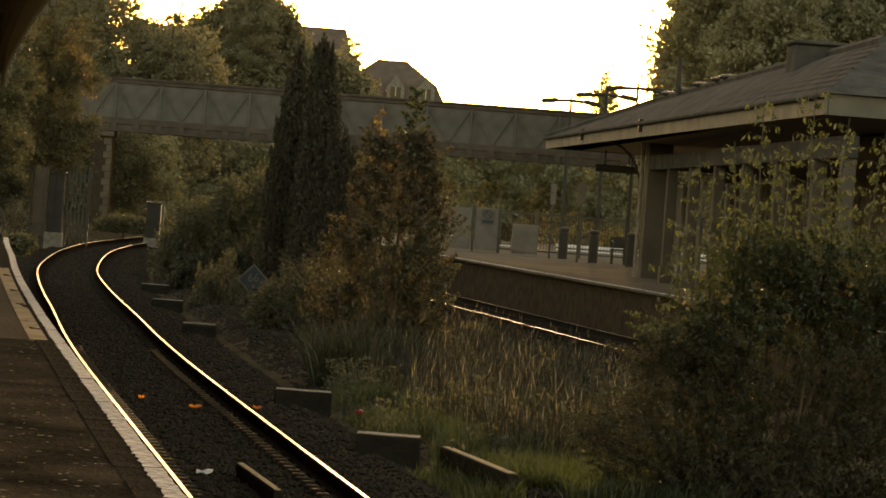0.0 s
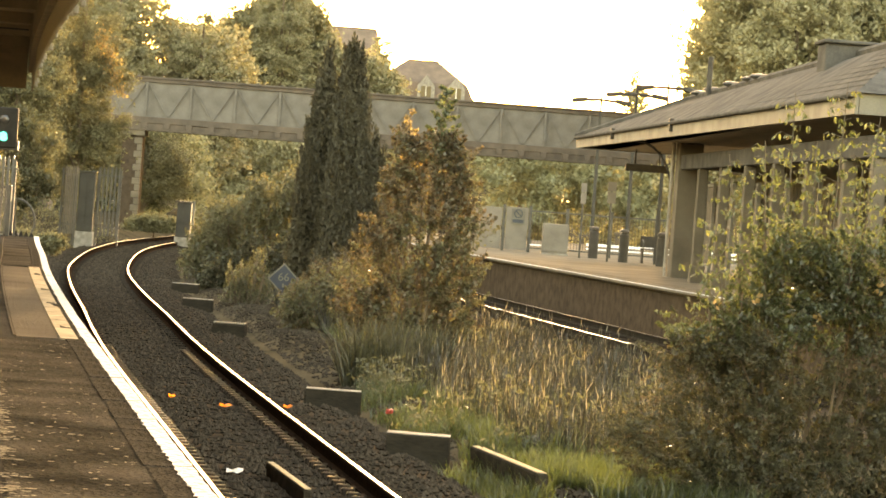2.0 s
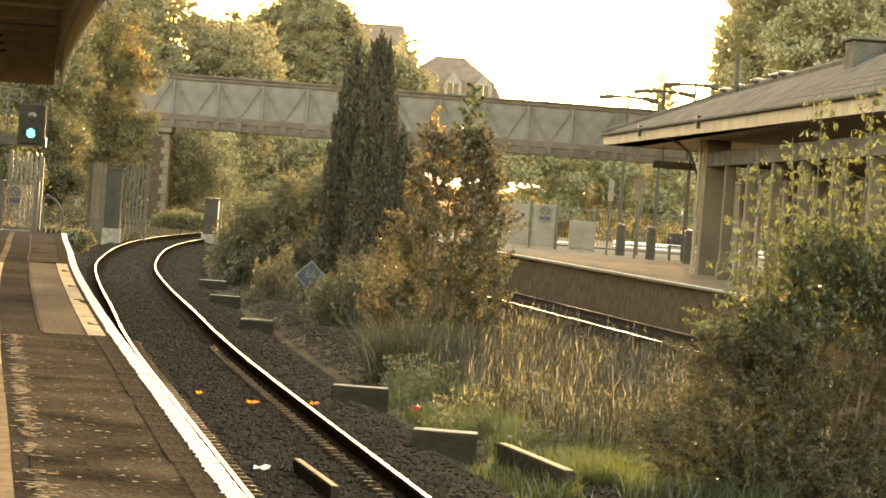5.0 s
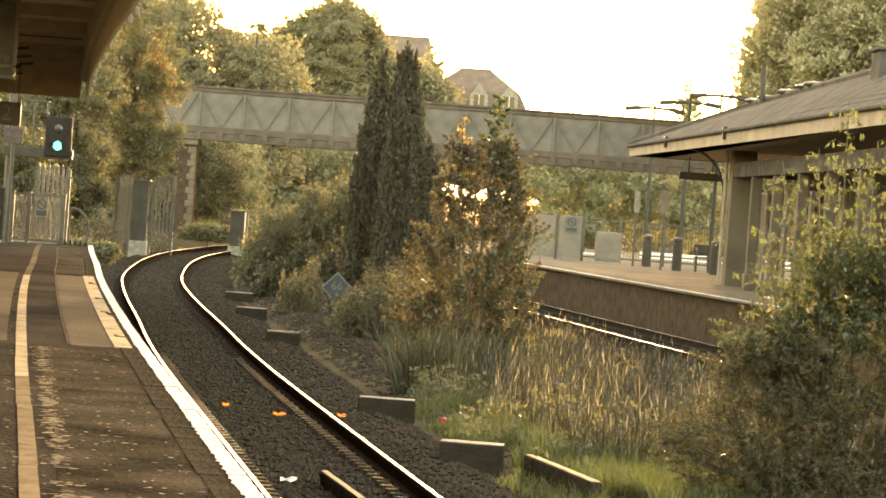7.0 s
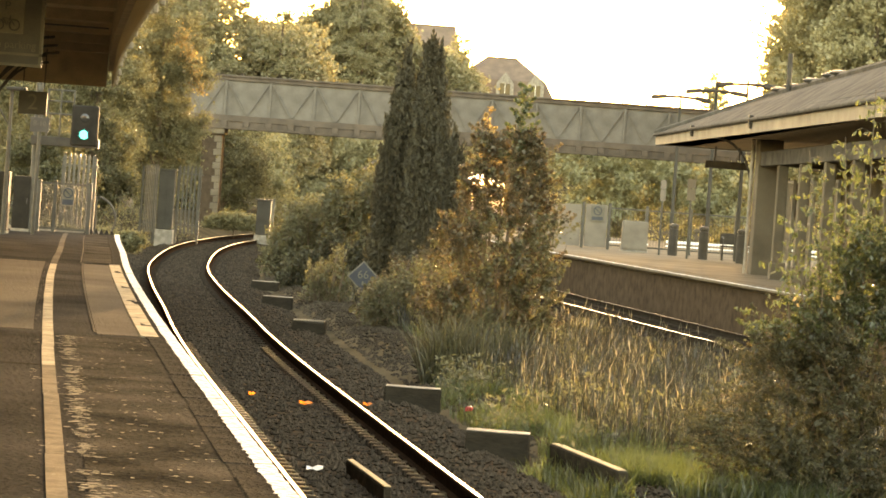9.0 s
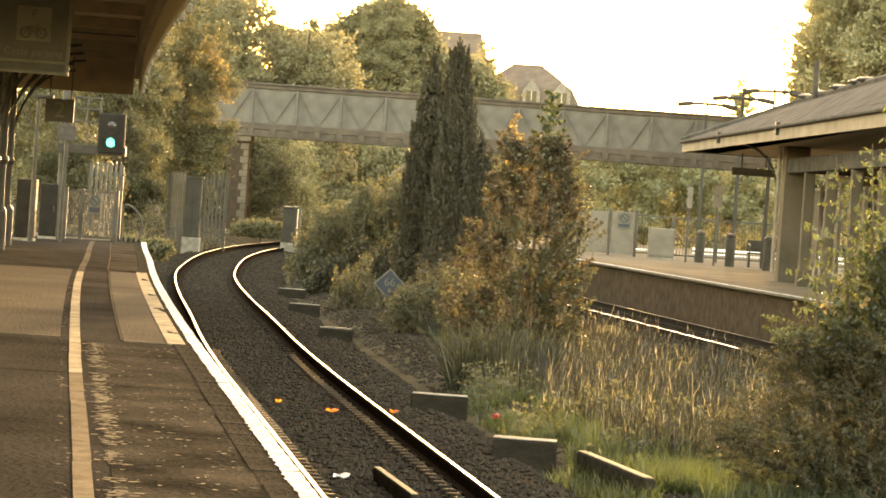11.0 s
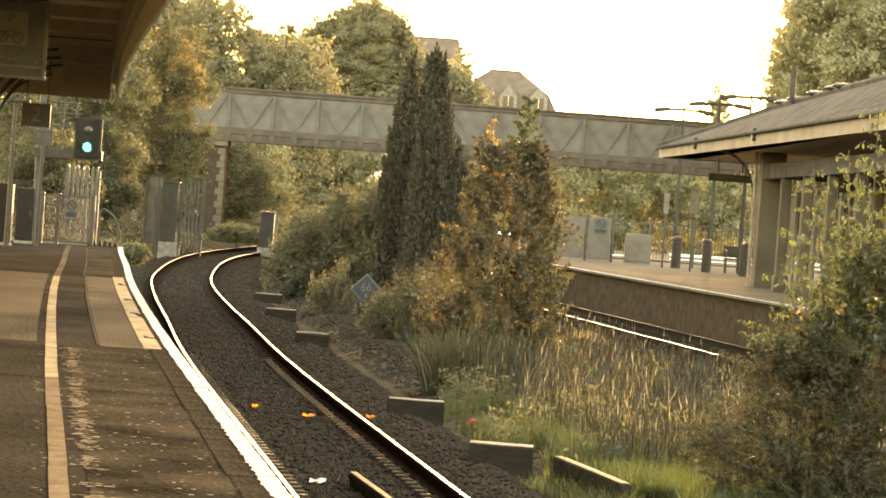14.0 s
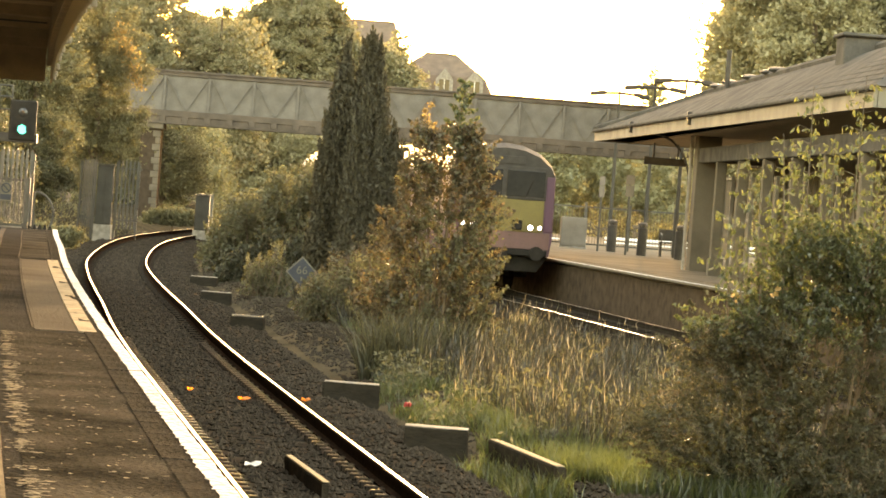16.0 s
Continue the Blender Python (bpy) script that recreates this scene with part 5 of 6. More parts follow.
# the autumn bush in the middle: fanned stems, leafy sprays, a few tall shoots
def build_autumn_bush():
    g = np.random.default_rng(2)
    t = thing("autumn_bush", "tall bush with small brown, yellow and green autumn leaves", "bush", (1.35, 50.0, -0.2))
    zs = (0.2, 0.6, 1.0, 1.4, 1.7, 2.15, 2.45, 2.85, 3.1, 3.4, 3.65, 3.9)
    lo = (-1.15, -1.3, -1.35, -1.2, -1.12, -1.05, -0.85, -0.72, -0.64, -0.55, -0.45, -0.2)
    hi = (1.0, 1.08, 1.2, 1.22, 1.21, 1.14, 1.06, 0.92, 0.84, 0.72, 0.5, 0.34)
    brown, green, dark, segs = [], [], [], []
    for k in range(980):
        z = 0.12 + 3.58 * g.random() ** 1.6
        a, b = np.interp(z, zs, lo), np.interp(z, zs, hi)
        mid, half = (a + b) / 2, (b - a) / 2
        ang, q = g.uniform(0, 2 * math.pi), math.sqrt(g.uniform(0.12, 1.0)) * 0.88
        wave = 1 + 0.16 * math.sin(z * 6.1 + 2 * ang) * math.cos(3 * ang)
        base = (mid + half * q * wave * math.cos(ang), half * 0.8 * q * math.sin(ang), z - 0.1)
        way = Vector((math.cos(ang) * 0.75 + g.normal() * 0.3, math.sin(ang) * 0.6 + g.normal() * 0.3, 0.75)).normalized()
        ln = g.uniform(0.14, 0.36)
        segs.append((base, Vector(base) + way * ln))
        pts = spray_points(g, base, way, ln * 1.05, int(g.uniform(26, 52)), 0.055)
        (green if (base[0] > -0.35 and z < 2.3 and g.random() < 0.75) or g.random() < 0.28 else brown).append(pts)
        if q < 0.55:
            dark.append(spray_points(g, base, way, ln, 16, 0.10))
    stems = []
    for k, (x, y, z) in enumerate(((0.25, 0, 4.42), (-0.33, 0.1, 4.0), (-0.53, 0.0, 3.62), (0.53, 0.1, 3.66), (-0.03, 0.2, 3.7), (0.19, -0.2, 4.0), (0.66, 0.0, 3.3), (-0.65, 0.2, 3.05),
                                   (0.95, 0.1, 2.7), (-0.9, 0.0, 2.3), (1.1, 0.0, 1.9), (-1.15, 0.1, 1.5), (0.4, -0.4, 2.9), (-0.3, -0.4, 2.8))):
        st = part("stem", tube([(x * 0.12, y, -0.2), (x * 0.5, y, z * 0.45), (x * 0.9, y, z * 0.8), (x, y, z)], [0.03, 0.02, 0.011, 0.004], 6), M_BARK, t)
        stems.append(st)
        if k < 8:
            top = []
            n = 18 if k == 0 else 9
            for j in range(n):
                u = j / (n - 1)
                b = Vector((x * 0.9, y, z * 0.78)).lerp(Vector((x, y, z)), u)
                ang = j * 2.4
                ln = (0.36 if k == 0 else 0.27) * (1.1 - 0.75 * u)
                way = Vector((math.cos(ang), math.sin(ang) * 0.7, 0.45)).normalized()
                segs.append((b, b + way * ln))
                top.append(spray_points(g, b, way, ln, 40 if k == 0 else 28, 0.04))
            leaves_on("leaves", np.concatenate(top), 0.042, L_SHOOT if k in (0, 5) else L_ORANGE if k == 1 else L_AUTUMN, st, 1.7, 0.3)
    twig_mesh("twig_tangle", segs, 0.007, t)
    leaves_on("crown", np.concatenate(brown), 0.037, L_AUTUMN, t, 1.6, 0.35)
    leaves_on("crown", np.concatenate(green), 0.036, L_GREEN, t, 1.7, 0.35)
    leaves_on("inner_leaves", np.concatenate(dark), 0.06, L_AUTUMN, t, 1.3, 0.3)


build_autumn_bush()


# the big near bush: a dense dark mass with long pale-leaved shoots above it
def build_near_bush():
    g = np.random.default_rng(4)
    t = thing("near_bush", "large leafy green bush with long upright shoots", "bush", (4.0, 28.0, -0.3))
    zs = (0.0, 0.7, 1.06, 1.54, 1.72, 2.0, 2.5, 2.8)
    lo = (-1.22, -1.12, -0.98, -0.72, -0.5, -0.2, 0.2, 0.5)
    outer, upper, core, segs = [], [], [], []
    for k in range(1250):
        z = 0.05 + 2.55 * g.random() ** 1.2
        a = np.interp(z, zs, lo) + 0.16 * math.sin(z * 7.0) + abs(g.normal()) * 0.12
        b = 2.1
        u = g.random() ** 1.5
        x = a + (b - a) * u
        y = g.uniform(-0.75, 0.75) * (0.5 + 0.5 * min(1.0, (x - a) * 1.6)) * (1.0 if z < 1.8 else 0.7)
        way = Vector((-0.75 + 0.9 * u + g.normal() * 0.35, g.normal() * 0.4 - 0.2, 0.25 + 0.35 * (z / 2.5) + g.normal() * 0.25)).normalized()
        ln = g.uniform(0.12, 0.32)
        segs.append(((x, y, z), Vector((x, y, z)) + way * ln))
        # Upper sprays take the brighter leaves, painting in sunlight; lower ones the dark.
        (upper if z > 1.45 + 0.35 * g.random() else outer).append(spray_points(g, (x, y, z), way, ln * (1.7 if u < 0.08 else 1.0), 76, 0.04))
        if u > 0.12 and z < 2.3:
            core.append(spray_points(g, (x, y * 0.5, z), way, ln, 22, 0.09))
    twig_mesh("twig_tangle", segs, 0.004, t)
    leaves_on("crown", np.concatenate(outer), 0.0175, L_NEAR, t, 2.0, 0.5)
    leaves_on("crown", np.concatenate(upper), 0.021, L_SHOOT, t, 2.0, 0.8)
    leaves_on("inner_leaves", np.concatenate(core), 0.034, L_NEAR, t, 1.6, 0.4)
    for k in range(10):
        part("stem", tube([(-0.3 + 0.16 * k, 0, -0.1), (-0.5 + 0.24 * k, 0.05, 1.0), (-0.55 + 0.3 * k, 0, 2.1)], [0.03, 0.02, 0.008], 6), M_BARK, t)
    # drooping dark seed spikes over the track side
    spikes = []
    for k in range(34):
        z = g.uniform(0.5, 1.75)
        x = np.interp(z, zs, lo) + g.uniform(-0.02, 0.35)
        p = Vector((x, g.uniform(-0.5, 0.2), z))
        pts = [p + Vector((-0.085 * j, 0, 0.035 * j - 0.016 * j * j)) for j in range(5)]
        for a, b in zip(pts, pts[1:]):
            spikes.append(spray_points(g, a, b - a, 1.0, 12, 0.010))
    leaves_on("seed_head", np.concatenate(spikes), 0.014, L_AUTUMN, t, 2.2, 0.2)
    # the shoots
    for k, (x0, x1, y, top) in enumerate(((-0.25, -0.58, 0.0, 2.75), (-0.1, -0.45, 0.15, 3.36), (0.0, -0.16, -0.1, 3.5), (0.1, 0.10, 0.0, 3.96), (0.3, 0.36, 0.15, 3.55), (0.45, 0.58, 0.0, 4.1),
                                          (0.7, 0.92, 0.1, 3.8), (0.9, 1.25, 0.0, 3.7), (0.05, -0.75, -0.15, 2.4), (0.6, 0.74, -0.2, 3.3), (1.1, 1.6, 0.1, 3.5))):
        foot, tip = Vector((x0, y, 0.9)), Vector((x1, y, top))
        st = part("shoot", tube([foot, foot.lerp(tip, 0.55) + Vector((0.02, 0, 0)), tip], [0.016, 0.010, 0.003], 5), M_BARK, t)
        pts, tw = [], []
        n = int(15 * (top - 1.5))
        for j in range(n):
            u = 0.40 + 0.58 * (j + g.random()) / n
            b = foot.lerp(tip, u)
            ang = j * 2.4 + k
            ln = 0.42 * (1.12 - u) + 0.08
            mid = b + Vector((math.cos(ang) * ln * 0.6, math.sin(ang) * ln * 0.45, 0.20 * ln))
            end = b + Vector((math.cos(ang) * ln, math.sin(ang) * ln * 0.7, 0.06 * ln))
            tw += [(b, mid), (mid, end)]
            for q in range(int(6 + 26 * ln)):
                s = g.random()
                c = b.lerp(mid, s * 2) if s < 0.5 else mid.lerp(end, s * 2 - 1)
                pts.append((c.x + g.normal() * 0.015, c.y + g.normal() * 0.02, c.z - 0.03 + g.normal() * 0.012))
        twig_mesh("twig_tangle", tw, 0.004, st)
        leaves_on("leaves", pts, 0.025, L_SHOOT, st, 2.5, 1.6)
    fl = [(-0.62, -0.5, 1.62), (-0.55, -0.55, 1.95), (0.35, -0.6, 1.9), (-0.2, -0.6, 2.05), (0.9, -0.5, 2.2)]
    leaves_on("yellow_leaves", np.concatenate([spray_points(g, p, (0.2, 0, 0.4), 0.12, 7, 0.03) for p in fl]), 0.045, L_ORANGE, t, 1.4, 0.5)


build_near_bush()


def spray_bush(name, at, outline, depth, sprays, per, size, leaves, label, length=0.35, up=1.0, category="shrub", seed=0, stems=5):
    """A shrub of leafy sprays under an outline of (x, top), both from its foot; sprays lean out and up."""
    g = np.random.default_rng(seed)
    t = thing(name, label, category, at)
    xs, hs = [q[0] for q in outline], [q[1] for q in outline]
    pts, core, segs = [], [], []
    for _ in range(sprays):
        x = g.uniform(xs[0], xs[-1])
        h = float(np.interp(x, xs, hs))
        z = h * (g.random() ** 0.7) * (0.88 + 0.12 * math.sin(x * 5.3) + 0.07 * math.sin(x * 13.0)) - length * 0.5
        if z < 0.0:
            z = g.uniform(0.0, 0.2)
        y = g.uniform(-depth, depth)
        way = Vector((g.normal() * 0.45, g.normal() * 0.3, up)).normalized()
        ln = length * g.uniform(0.5, 1.3)
        segs.append(((x, y, z), Vector((x, y, z)) + way * ln))
        pts.append(spray_points(g, (x, y, z), way, ln, per, length * 0.17))
        core.append(spray_points(g, (x, y * 0.5, z * 0.85), way, ln, max(2, per // 8), length * 0.3))
    for k in range(stems):
        x = xs[0] + (xs[-1] - xs[0]) * (k + 0.5) / stems
        part("stem", tube([(x * 0.5, 0, -0.2), (x * 0.85, 0, float(np.interp(x, xs, hs)) * 0.5), (x, 0, float(np.interp(x, xs, hs)) * 0.8)], [0.05, 0.03, 0.01], 6), M_BARK, t)
    twig_mesh("twig_tangle", segs, 0.008, t)
    leaves_on("crown", np.concatenate(pts), size, leaves, t, 2.0, -0.5 * up)
    leaves_on("inner_leaves", np.concatenate(core), size * 2.1, leaves, t, 1.3, 0.2)
    return t


# low growth along the track's inner side
spray_bush("shrub", (-2.6, 84.0, -0.2), ((-1.5, 0.7), (-1.35, 1.25), (-1.0, 1.75), (-0.75, 2.2), (-0.05, 2.85), (0.7, 3.1), (1.2, 3.45), (2.1, 3.2)), 1.2, 760, 30, 0.05, L_GREEN,
           "large green shrub with feathery tips before the conifers", 0.5, 1.0, seed=21, stems=9)
spray_bush("shrub", (-2.4, 75.0, -0.3), ((-0.9, 0.5), (-0.5, 1.2), (0.2, 1.5), (0.9, 1.7), (1.5, 1.6)), 0.7, 300, 30, 0.045, L_NEAR, "low dark shrub at the foot of the conifers", 0.35, 0.8, seed=22)
spray_bush("shrub", (-3.3, 98.0, -0.2), ((-1.0, 0.6), (-0.6, 1.5), (0.3, 2.4), (1.3, 3.2), (2.0, 3.4)), 1.0, 420, 30, 0.055, L_GREEN, "tall shrub between the tracks", 0.5, seed=23)
spray_bush("shrub", (-3.2, 113.0, -0.2), ((-1.1, 0.8), (-0.4, 1.8), (0.6, 2.9), (1.8, 3.5)), 1.2, 380, 30, 0.06, L_FAR, "overgrown shrub between the tracks", 0.5, seed=24)
spray_bush("shrub", (-1.9, 66.0, -0.2), ((-0.42, 0.7), (-0.25, 1.25), (0.0, 1.0), (0.25, 1.3), (0.45, 0.7)), 0.35, 110, 26, 0.030, L_GREEN, "small grey-green shrub by the diamond sign", 0.42, 1.6, seed=25)
spray_bush("shrub", (0.05, 56.5, -0.2), ((-0.95, 0.75), (-0.55, 1.05), (-0.2, 1.5), (0.15, 1.2), (0.6, 1.6), (1.0, 1.2)), 0.5, 260, 28, 0.033, L_GREEN, "low green shrub below the autumn bush", 0.38, 1.0, seed=26)
spray_bush("shrub", (-0.45, 61.0, -0.2), ((-0.6, 0.6), (-0.3, 0.9), (0.0, 1.2), (0.5, 1.5), (0.9, 1.9), (1.2, 1.6)), 0.4, 200, 26, 0.035, L_AUTUMN, "low brown shrub behind the diamond sign", 0.36, 1.0, seed=27)


def dome(rx, ry, z0, z1, count, r, seed):
    """Clumps near the skin of a round-topped crown that reaches from z0 to z1."""
    g = np.random.default_rng(seed)
    out, zc, rz = [], z0 + (z1 - z0) * 0.45, (z1 - z0) * 0.55
    for _ in range(count):
        d = g.normal(size=3)
        d /= np.linalg.norm(d)
        q = g.uniform(0.45, 1.0)
        rr = r * g.uniform(0.5, 1.4)
        z = zc + d[2] * q * (rz - rr) * (1.0 if d[2] > 0 else 0.8)
        out.append((rx * q * d[0], ry * q * d[1], z, rr, rr, rr * g.uniform(0.5, 0.85)))
    return out


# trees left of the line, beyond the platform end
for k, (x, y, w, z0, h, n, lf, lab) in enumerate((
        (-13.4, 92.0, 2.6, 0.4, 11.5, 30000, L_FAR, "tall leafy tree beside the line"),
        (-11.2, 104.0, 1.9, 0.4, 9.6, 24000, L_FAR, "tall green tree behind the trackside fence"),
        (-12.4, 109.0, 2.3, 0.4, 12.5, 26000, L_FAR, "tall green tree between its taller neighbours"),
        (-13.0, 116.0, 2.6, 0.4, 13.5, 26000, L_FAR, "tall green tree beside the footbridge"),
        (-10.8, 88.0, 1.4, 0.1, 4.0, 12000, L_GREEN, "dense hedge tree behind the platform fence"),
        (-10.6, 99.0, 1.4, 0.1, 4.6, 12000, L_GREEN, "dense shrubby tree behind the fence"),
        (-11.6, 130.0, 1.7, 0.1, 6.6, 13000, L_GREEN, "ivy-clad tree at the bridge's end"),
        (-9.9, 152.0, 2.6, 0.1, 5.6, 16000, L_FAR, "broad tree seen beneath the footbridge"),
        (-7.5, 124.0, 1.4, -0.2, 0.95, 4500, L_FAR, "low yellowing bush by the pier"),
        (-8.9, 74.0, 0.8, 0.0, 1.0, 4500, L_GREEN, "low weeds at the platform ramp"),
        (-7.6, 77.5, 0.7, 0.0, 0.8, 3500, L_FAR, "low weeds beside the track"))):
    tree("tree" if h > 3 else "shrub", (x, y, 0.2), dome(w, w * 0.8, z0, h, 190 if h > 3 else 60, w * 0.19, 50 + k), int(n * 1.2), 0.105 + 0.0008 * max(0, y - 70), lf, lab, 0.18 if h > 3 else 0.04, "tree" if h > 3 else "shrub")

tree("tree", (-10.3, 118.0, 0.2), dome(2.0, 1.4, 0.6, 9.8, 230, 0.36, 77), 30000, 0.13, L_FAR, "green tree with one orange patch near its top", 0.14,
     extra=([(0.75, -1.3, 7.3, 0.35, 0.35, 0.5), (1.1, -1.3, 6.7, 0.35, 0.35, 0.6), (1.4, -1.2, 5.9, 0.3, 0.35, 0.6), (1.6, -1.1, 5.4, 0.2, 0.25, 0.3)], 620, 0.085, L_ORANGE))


def build_wood(name, y0, y1, tops, n, size, leaves, label, low=0.0, r=1.1):
    """A wood's edge, one uneven mass of crowns; tops gives its height along x."""
    xs, hs = [q[0] for q in tops], [q[1] for q in tops]
    blobs = []
    for _ in range(int((xs[-1] - xs[0]) * 26)):
        x, rr = RNG.uniform(xs[0], xs[-1]), r * RNG.uniform(0.45, 1.3)
        h = float(np.interp(x, xs, hs)) * RNG.uniform(0.93, 1.0)
        z = low + max(0.3, h - rr * 0.8 - low) * RNG.random() ** 0.55
        blobs.append((x, RNG.uniform(y0, y1), z, rr, rr, rr * 0.7))
    inner = [(b[0], b[1] + 0.4, b[2] - b[5] * 0.3, b[3] * 0.7, b[4] * 0.7, b[5] * 0.7) for b in blobs]
    pts = np.concatenate([blob_points(blobs, n, 0.55, 0.16), blob_points(inner, n // 2, 0.0, 0.05)])
    tagged(new(name, leaf_mesh(name, pts[pts[:, 2] > 0], size, leaves, droop=0.3)), label, "wood", kind="stuff")


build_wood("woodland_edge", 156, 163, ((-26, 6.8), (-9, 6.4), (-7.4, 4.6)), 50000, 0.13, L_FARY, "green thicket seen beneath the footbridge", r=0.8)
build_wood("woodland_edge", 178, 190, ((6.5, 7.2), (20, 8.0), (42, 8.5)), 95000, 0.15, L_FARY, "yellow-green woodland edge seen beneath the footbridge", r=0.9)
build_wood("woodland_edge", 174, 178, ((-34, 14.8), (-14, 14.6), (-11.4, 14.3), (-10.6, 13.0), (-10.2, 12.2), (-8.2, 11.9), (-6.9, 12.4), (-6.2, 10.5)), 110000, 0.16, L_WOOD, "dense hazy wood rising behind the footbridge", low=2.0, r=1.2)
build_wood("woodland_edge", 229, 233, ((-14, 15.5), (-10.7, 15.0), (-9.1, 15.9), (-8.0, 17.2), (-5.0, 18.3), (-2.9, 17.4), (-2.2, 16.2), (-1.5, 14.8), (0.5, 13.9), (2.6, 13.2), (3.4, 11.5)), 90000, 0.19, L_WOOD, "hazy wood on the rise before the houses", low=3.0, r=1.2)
build_wood("woodland_edge", 123, 129, ((14.2, 10.4), (14.7, 12.4), (15.6, 14.6), (36, 15.0)), 150000, 0.12, L_HAZED, "dense hazy trees behind the station building", low=3.0, r=0.9)
build_wood("woodland_edge", 204, 210, ((-10, 7.5), (-4, 7.0), (-2.2, 5.5)), 30000, 0.16, L_HAZED, "sunless thicket beside the line beyond the footbridge", low=0.3, r=0.9)
build_wood("woodland_edge", 132, 138, ((15.8, 14.6), (17, 15.4), (40, 15.4)), 80000, 0.18, L_HAZED, "deeper hazy trees behind the station building", low=5.0, r=1.3)
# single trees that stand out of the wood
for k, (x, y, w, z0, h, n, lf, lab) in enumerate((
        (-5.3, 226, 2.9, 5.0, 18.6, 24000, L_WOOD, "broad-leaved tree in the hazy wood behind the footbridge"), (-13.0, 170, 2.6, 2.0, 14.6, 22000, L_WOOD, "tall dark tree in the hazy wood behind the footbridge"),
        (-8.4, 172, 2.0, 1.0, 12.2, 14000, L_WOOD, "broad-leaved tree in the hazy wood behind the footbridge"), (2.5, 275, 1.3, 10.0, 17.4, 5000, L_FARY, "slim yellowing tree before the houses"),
        (17.85, 190, 0.95, 6.2, 11.5, 3200, L_FARY, "slim yellowing tree beyond the footbridge"), (17.6, 121, 2.9, 2.0, 14.8, 22000, L_HAZED, "tall dense tree behind the station building"))):
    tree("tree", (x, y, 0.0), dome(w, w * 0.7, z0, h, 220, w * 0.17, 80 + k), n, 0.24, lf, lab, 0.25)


# ---- grass and weeds ----
def blades(name, count, area, h, w, leaves, label, keep=None, head=False):
    """Thin bent blades as one mass of stuff."""
    v, f = [], []
    made = 0
    while made < count:
        x, y = random.uniform(area[0], area[1]), area[2] + (area[3] - area[2]) * random.random() ** 1.3
        if keep and not keep(x, y):
            continue
        made += 1
        z = ground_z(x, y) - 0.02
        hh, a = h * random.uniform(0.45, 1.25), random.uniform(0, 6.3)
        lx, ly = random.gauss(0, 0.34) * hh, random.gauss(0, 0.34) * hh
        cx, cy = math.cos(a) * w, math.sin(a) * w
        e = len(v)
        v += [(x - cx, y - cy, z), (x + cx, y + cy, z), (x + lx * 0.4 - cx * 0.8, y + ly * 0.4 - cy * 0.8, z + hh * 0.6), (x + lx * 0.4 + cx * 0.8, y + ly * 0.4 + cy * 0.8, z + hh * 0.6), (x + lx, y + ly, z + hh)]
        f += [(e, e + 1, e + 3, e + 2), (e + 2, e + 3, e + 4)]
        if head and random.random() < 0.6:
            e = len(v)
            px, py, pz = x + lx, y + ly, z + hh
            v += [(px - 2.2 * cx, py - 2.2 * cy, pz - 0.02), (px + 2.2 * cx, py + 2.2 * cy, pz - 0.02), (px + lx * 0.15, py + ly * 0.15, pz + 0.11), (px, py, pz - 0.07)]
            f += [(e, e + 1, e + 2), (e, e + 3, e + 1)]
    me = bpy.data.meshes.new(name)
    me.from_pydata(v, [], f)
    me.materials.append(leaves)
    return tagged(new(name, me), label, "grass", kind="stuff")


def between(x, y):
    return x - track_one(y) > 2.2 + 1.4 * min(1.0, max(0.0, (y - 38) / 12)) and track_two(y) - x > 1.9 and noise.noise((x * 1.3, y * 0.6, 5.0)) > -0.25


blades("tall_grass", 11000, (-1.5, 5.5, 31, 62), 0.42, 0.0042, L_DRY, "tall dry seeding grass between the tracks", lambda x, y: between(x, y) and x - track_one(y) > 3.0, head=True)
blades("tall_tuft", 420, (0.2, 1.0, 41.6, 42.8), 0.85, 0.012, L_NEAR, "spiky dark green tuft of coarse grass")
blades("tall_tuft", 260, (1.2, 1.8, 44.6, 45.6), 0.7, 0.010, L_NEAR, "spiky green tuft of coarse grass below the bush")
blades("grass_stalks", 1000, (-1.5, 5.5, 31, 62), 0.6, 0.0026, L_STALK, "pale seed stalks, glint in their colour, standing over the grass", lambda x, y: between(x, y) and x - track_one(y) > 2.8, head=True)
blades("green_grass", 15000, (-1.5, 5.0, 27.5, 60), 0.22, 0.005, L_GRASS, "short bright green grass between the tracks", lambda x, y: between(x, y) and x - track_one(y) < 4.2)
blades("green_grass", 12000, (1.0, 4.0, 27.0, 40), 0.24, 0.0055, L_GRASS, "bright green grass tufts beside the old timbers", lambda x, y: noise.noise((x * 1.3, y * 0.6, 5.0)) > -0.3 and x - track_one(y) > 1.9)
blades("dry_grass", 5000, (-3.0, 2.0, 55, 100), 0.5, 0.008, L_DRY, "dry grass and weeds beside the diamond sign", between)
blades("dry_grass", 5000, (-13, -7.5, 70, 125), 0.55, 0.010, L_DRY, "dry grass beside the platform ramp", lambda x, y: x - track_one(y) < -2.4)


def weeds(name, count, area, h, size, leaves, label, keep):
    """Low broad-leaved weeds as one mass."""
    pts = []
    while len(pts) < count:
        x, y = random.uniform(area[0], area[1]), random.uniform(area[2], area[3])
        if keep(x, y):
            k = noise.noise((x * 1.1, y * 0.5, 9.0))
            for _ in range(5):
                pts.append((x + random.gauss(0, 0.06), y + random.gauss(0, 0.06), ground_z(x, y) + random.random() * h * (0.5 + max(0.0, k) * 1.6)))
    tagged(new(name, leaf_mesh(name, np.array(pts), size, leaves, long=2.2, droop=-0.3)), label, "weeds", kind="stuff")


